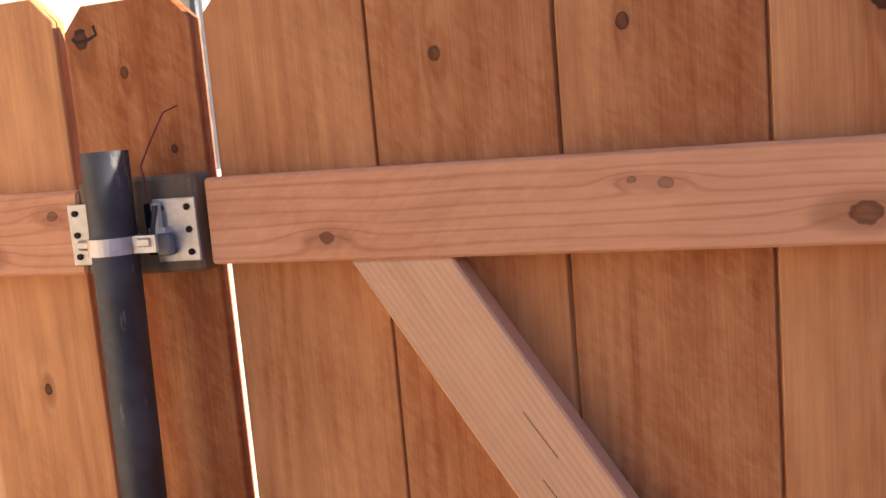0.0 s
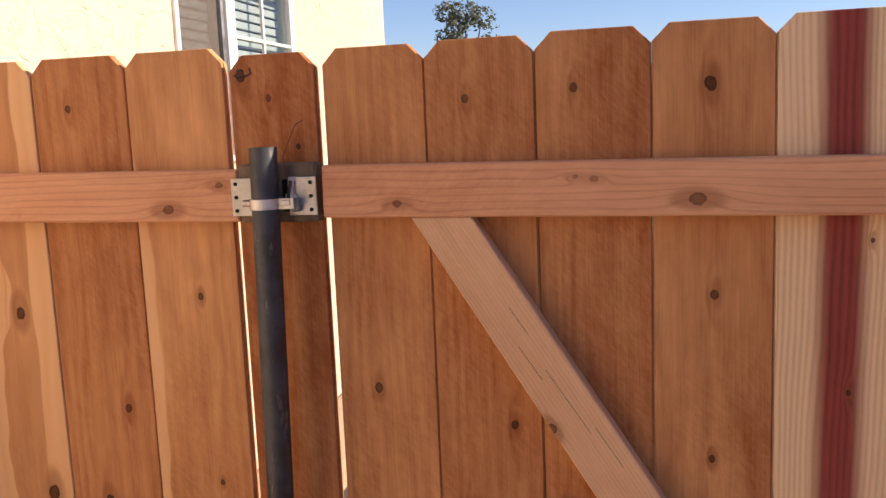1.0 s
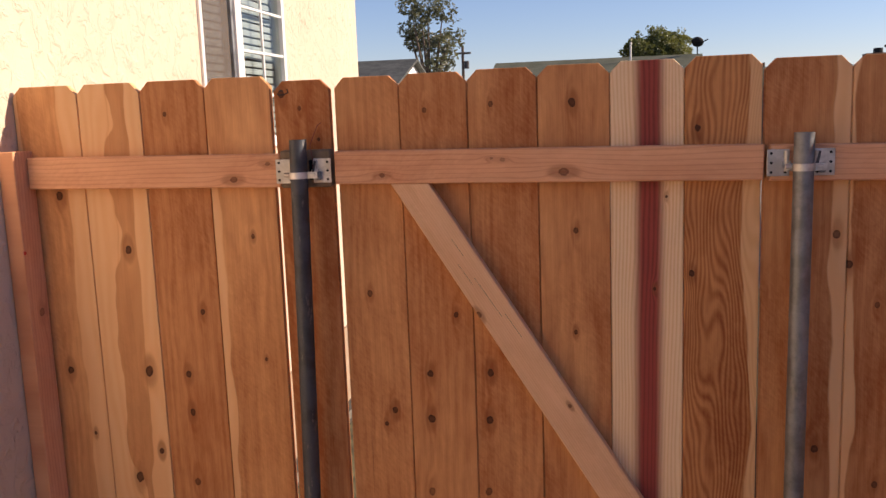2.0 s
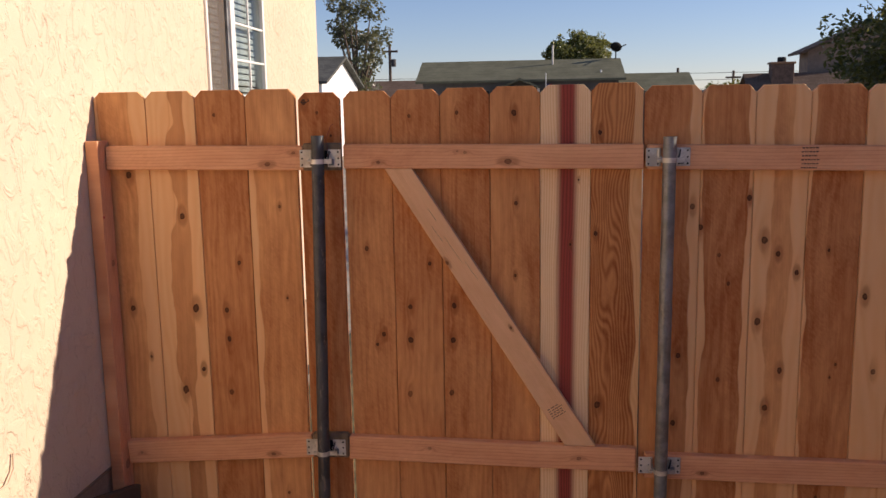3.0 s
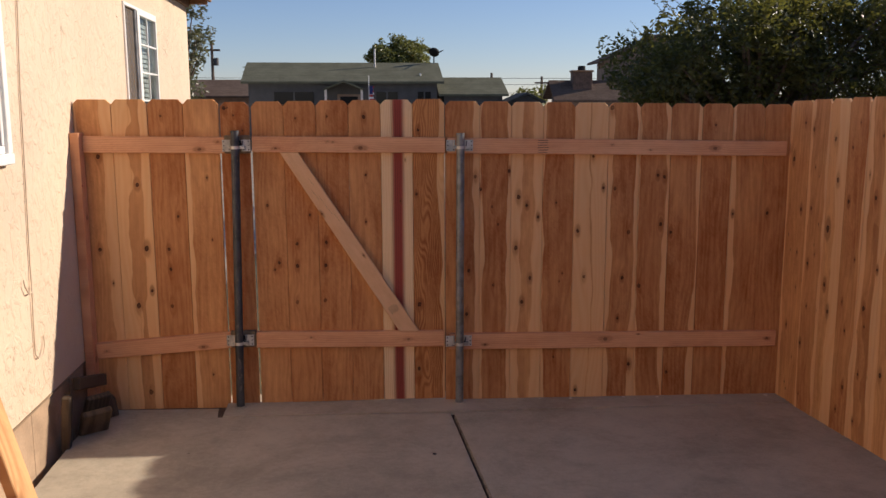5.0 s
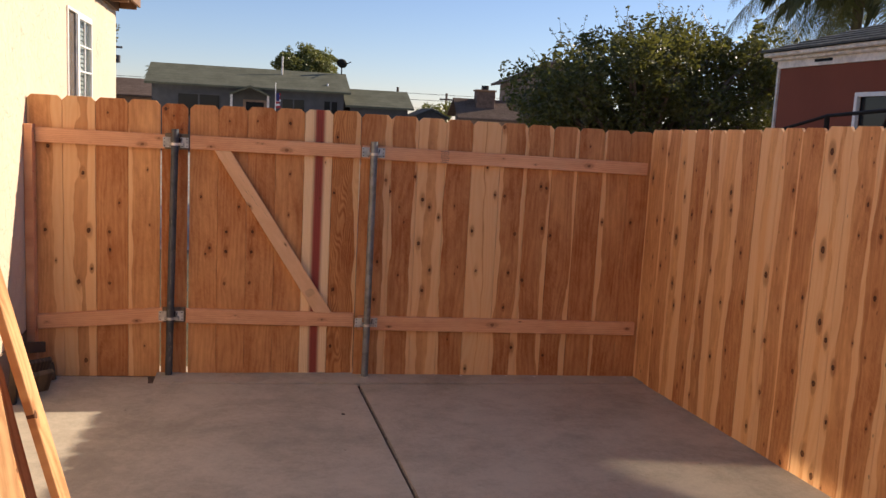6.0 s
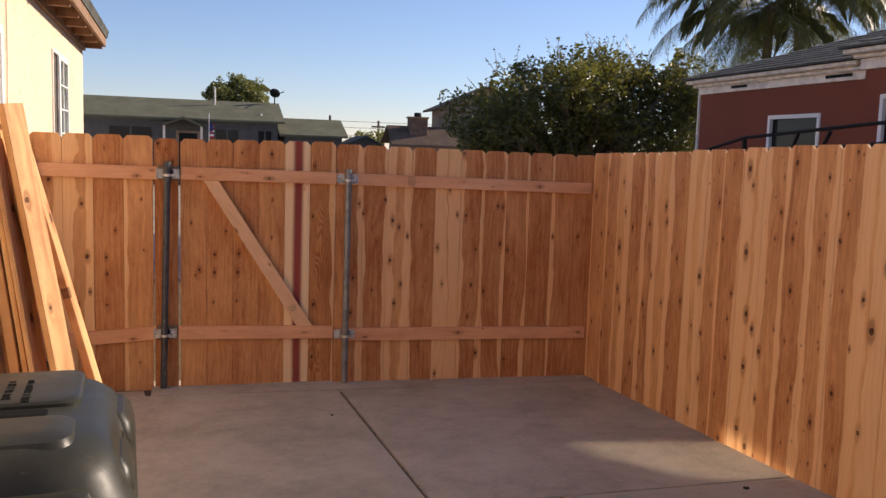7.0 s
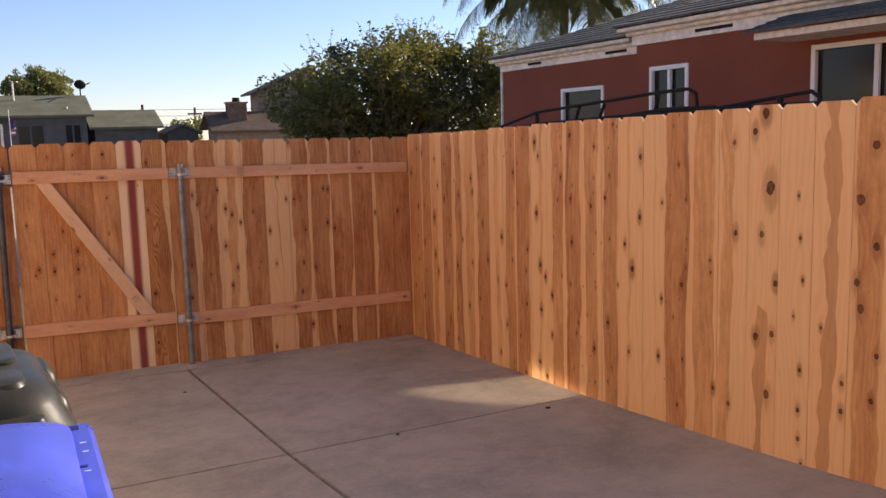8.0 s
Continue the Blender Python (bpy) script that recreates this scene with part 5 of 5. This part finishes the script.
leaning("plank", PL, (-0.235, -2.97, floor_z(-0.2, -2.9) + 0.006), (-0.640, -2.93, 1.80), 0.14, 0.018, 0.7, 84)

# ---- wheeled bins ----
def plastic(name, color, rough):
    n = Nodes(name, rough, 0.0, 0.16)
    p = n.place()
    f = n.noise(p, 5, 5, 0.65)
    s = n.noise(n.vec("MULTIPLY", p, (1.0, 7.0, 1.0)), 28, 4, 0.7)
    col = n.mix(n.ramp(f, 0.3, 0.7), tuple(c * 0.8 for c in color), tuple(c * 1.2 for c in color))
    col = n.mix(n.math("MULTIPLY", n.ramp(s, 0.60, 0.70), 0.25), col, tuple(min(1, c * 1.9 + 0.07) for c in color))
    return n.out(col, n.noise(p, 320, 2, 0.5), 0.12, 0.001, n.ramp(f, 0.3, 0.7, rough - 0.08, rough + 0.12))


m_bin = plastic("dark_gray_plastic", (0.034, 0.033, 0.025), 0.36)
m_bluebin = plastic("blue_plastic", (0.065, 0.090, 0.50), 0.34)
m_slot = plain("dark_blue_slot", (0.008, 0.010, 0.10), 0.6)
m_scuff = plain("pale_scuff", (0.62, 0.64, 0.78), 0.7)
# black for the lid's marks and for shade painted into its recesses
m_mark_shade = plain("marks_and_slot_shade", (0.010, 0.010, 0.010), 0.9, spec=0.05)


def loft(bm, loops):
    rows = [[bm.verts.new(p) for p in lp] for lp in loops]
    n = len(rows[0])
    for a, b in zip(rows, rows[1:]):
        for k in range(n):
            bm.faces.new((a[k], a[(k + 1) % n], b[(k + 1) % n], b[k]))
    bm.faces.new(rows[0][::-1]), bm.faces.new(rows[-1])
    bmesh.ops.recalc_face_normals(bm, faces=bm.faces[:])
    return bm


def round_rect(cx_, cy_, w, d, r, z, seg=5, bow=0.0):
    out = []
    for qx, qy, a0 in ((1, 1, 0), (-1, 1, 90), (-1, -1, 180), (1, -1, 270)):
        for k in range(seg + 1):
            a = radians(a0 + 90 * k / seg)
            out.append((cx_ + qx * (w / 2 - r) + r * math.cos(a), cy_ + qy * (d / 2 - r) + r * math.sin(a), z))
    return out


def wheeled_bin(name, label, x, y, turn, mat, w, d, h, marks):
    b = thing(name, label, "bin", x, y, floor_z(x, y))
    b.rotation_euler = (0, 0, radians(turn))
    loops = [round_rect(0, 0, w * 0.78, d * 0.74, 0.05, 0.03), round_rect(0, 0, w * 0.82, d * 0.78, 0.06, 0.12), round_rect(0, 0, w * 0.94, d * 0.92, 0.07, h * 0.80),
             round_rect(0, 0, w * 0.985, d * 0.97, 0.07, h * 0.805), round_rect(0, 0, w * 0.985, d * 0.97, 0.07, h * 0.875)]
    part("body", loft(bmesh.new(), loops), mat, b, smooth=True)
    # lid: domed, with a rolled rim and a rounded crown
    z = h * 0.878
    S = 9
    if marks:
        rise = [(1.02, 1.01, 0.09, -0.040), (1.045, 1.035, 0.10, -0.028), (1.045, 1.035, 0.10, -0.006), (1.02, 1.01, 0.10, 0.006), (0.985, 0.975, 0.11, 0.030), (0.955, 0.945, 0.12, 0.058), (0.915, 0.905, 0.13, 0.082), (0.86, 0.85, 0.13, 0.098), (0.79, 0.78, 0.13, 0.107), (0.6, 0.6, 0.12, 0.110)]
    else:
        rise = [(1.02, 1.01, 0.09, -0.040), (1.04, 1.03, 0.10, -0.030), (1.04, 1.03, 0.10, -0.006), (0.985, 0.975, 0.09, 0.006), (0.93, 0.92, 0.08, 0.072), (0.90, 0.89, 0.08, 0.080), (0.72, 0.68, 0.07, 0.106), (0.6, 0.54, 0.07, 0.109)]
    lid = part("lid", loft(bmesh.new(), [round_rect(0, 0.006, w * a, d * b_, r, z + e, S) for a, b_, r, e in rise]), mat, b, smooth=True)

    def lump(name, x, y, loops, m=mat, bend=5):
        """A softly rounded moulding: loops of width, depth, corner radius and height."""
        o = part(name, loft(bmesh.new(), [round_rect(x, y, a, b_, r, z + e, bend) for a, b_, r, e in loops]), m, lid, smooth=True)
        for p in o.data.polygons:
            p.use_smooth = True
        return o

    if marks:
        # printed plate, grip slot before it, sloped front panel and rounded side mouldings
        lump("lid_step", 0.0, 0.105, [(w * 0.74, d * 0.40, 0.035, 0.080), (w * 0.73, d * 0.39, 0.035, 0.116), (w * 0.715, d * 0.375, 0.033, 0.1205), (w * 0.69, d * 0.35, 0.03, 0.122)])
        # near-black bar: the grip slot's shade is put into its colour
        lump("grip_slot_shade", -0.02, -0.052, [(w * 0.62, 0.040, 0.008, 0.090), (w * 0.62, 0.040, 0.008, 0.1125), (w * 0.615, 0.036, 0.008, 0.1135)], m_mark_shade, 3)
        lump("front_panel", -0.01, -0.150, [(w * 0.80, 0.20, 0.05, 0.050), (w * 0.78, 0.185, 0.05, 0.092), (w * 0.745, 0.155, 0.045, 0.112), (w * 0.69, 0.11, 0.035, 0.118), (w * 0.62, 0.06, 0.02, 0.1195)])
        lump("front_lip", 0.0, -0.285, [(w * 0.84, 0.075, 0.03, -0.030), (w * 0.84, 0.078, 0.03, 0.018), (w * 0.80, 0.060, 0.026, 0.042), (w * 0.74, 0.030, 0.012, 0.050)])
        for sx in (-1, 1):
            lump("side_lug", sx * w * 0.458, 0.115, [(0.070, 0.20, 0.03, -0.030), (0.076, 0.205, 0.03, 0.022), (0.060, 0.185, 0.026, 0.056), (0.030, 0.150, 0.012, 0.072)])
            lump("side_lug", sx * w * 0.458, -0.125, [(0.066, 0.17, 0.03, -0.034), (0.072, 0.175, 0.03, 0.010), (0.056, 0.150, 0.025, 0.044), (0.028, 0.110, 0.011, 0.060)])
            # solid near-black block painted as the shade between the lugs
            part("notch_shade", one_box(sx * w * 0.440, sx * w * 0.485, -0.034, 0.008, z + 0.006, z + 0.052, 0.004), m_mark_shade, lid)
    else:
        part("lid_flange", loft(bmesh.new(), [round_rect(w * 0.475, 0, 0.085, d * 0.96, 0.012, z - 0.03, 2), round_rect(w * 0.475, 0, 0.085, d * 0.96, 0.012, z + 0.045, 2), round_rect(w * 0.470, 0, 0.070, d * 0.94, 0.01, z + 0.056, 2)]), mat, lid, "blue rim flange with drain slots", smooth=True)
        rq = random.Random(6)
        for k in range(11):
            yy = rq.uniform(-0.2, 0.22)
            sc = part("scuff", one_box(-0.006, 0.006, -0.0022, 0.0022, 0, 0.0006), m_scuff, lid)
            sc.location, sc.rotation_euler = (w * 0.468 + rq.uniform(-0.028, 0.028), yy * 1.3, z + 0.0562), (0, 0, rq.uniform(-0.6, 0.6))
        for k, yy in enumerate((-0.25, 0.02, 0.27)):
            part("drain_slot", one_box(w * 0.452, w * 0.495, yy, yy + (0.03 if k % 2 == 0 else 0.012), z + 0.0555, z + 0.0572), m_slot, lid)
    if marks:
        rm = random.Random(2)
        for i in range(3):
            xx = 0.055 + i * 0.034
            yy = -0.01 + 0.02 * (i % 2)
            while yy < 0.14:
                l = rm.uniform(0.004, 0.011)
                part("moulded_mark", one_box(xx, xx + rm.uniform(0.010, 0.016), yy, yy + l, z + 0.1215, z + 0.1227), m_mark_shade, lid)
                yy += l + rm.choice((0.003, 0.003, 0.009))
    part("axle", tube(bmesh.new(), (-w * 0.42, d * 0.36, 0.115), (w * 0.42, d * 0.36, 0.115), 0.012, n=10), m_pipe, b)
    for sx in (-1, 1):
        wh = part("wheel", tube(bmesh.new(), (sx * w * 0.42 - 0.03, d * 0.36, 0.115), (sx * w * 0.42 + 0.03, d * 0.36, 0.115), 0.115, n=24), m_black, b)
        part("hub", tube(bmesh.new(), (sx * w * 0.42 - 0.034, d * 0.36, 0.115), (sx * w * 0.42 + 0.034, d * 0.36, 0.115), 0.05, n=16), m_bin, wh)
    part("front_foot", one_box(-w * 0.25, w * 0.25, -d * 0.36, -d * 0.26, 0.0, 0.031, 0.004), mat, b)
    part("handle_bar", tube(bmesh.new(), (-w * 0.36, d * 0.52, h * 0.83), (w * 0.36, d * 0.52, h * 0.83), 0.016, n=10), mat, b)
    return b


wheeled_bin("waste_bin", "dark gray plastic wheeled waste bin with closed lid", -0.42, -4.90, 3, m_bin, 0.62, 0.62, 1.27, True)
wheeled_bin("recycling_bin", "bright blue plastic wheeled recycling bin with closed lid", -0.412, -5.525, -2, m_bluebin, 0.62, 0.66, 1.195, False)

# ---- broken boards and rubble in the corner by the house ----
rd = random.Random(9)
for i, (x, y, z, sx, sy, sz, tz, tx) in enumerate(((-0.90, -0.30, 0.10, 0.14, 0.035, 0.24, 40, 30), (-0.86, -0.46, 0.085, 0.16, 0.035, 0.20, 35, 35), (-0.93, -0.26, 0.26, 0.04, 0.40, 0.07, -4, -14), (-0.945, -0.66, 0.15, 0.045, 0.05, 0.32, 0, 4), (-0.90, -0.14, 0.07, 0.12, 0.14, 0.12, 30, 0))):
    o = part("broken_board", one_box(-sx / 2, sx / 2, -sy / 2, sy / 2, -sz / 2, sz / 2, 0.006), m_oldwood)
    o.location, o.rotation_euler = (x, y, z), (radians(tx), radians(rd.uniform(-8, 8)), radians(tz))
    tagged(o, "dark broken board piled against the house base", "board", "broken boards")
    o["tone"] = 0.95
for x, y, s in ((1.95, -0.03, 0.015), (2.3, -0.02, 0.012), (2.52, -0.03, 0.014), (2.62, -0.02, 0.011), (1.75, -0.02, 0.01), (0.99, -0.9, 0.012), (3.25, -0.04, 0.015), (2.95, -2.75, 0.02), (1.9, -2.65, 0.012)):
    bm = bmesh.new()
    bmesh.ops.create_icosphere(bm, subdivisions=1, radius=s)
    for v in bm.verts:
        v.co *= rd.uniform(0.6, 1.2)
        v.co.z *= 0.6
    o = part("pebble", bm, m_trim if y > -0.5 else m_dirt)
    o.location = (x, y, floor_z(x, y) + s * 0.3)
    tagged(o, "small chip of rubble on the slab", "rubble", "rubble chips")
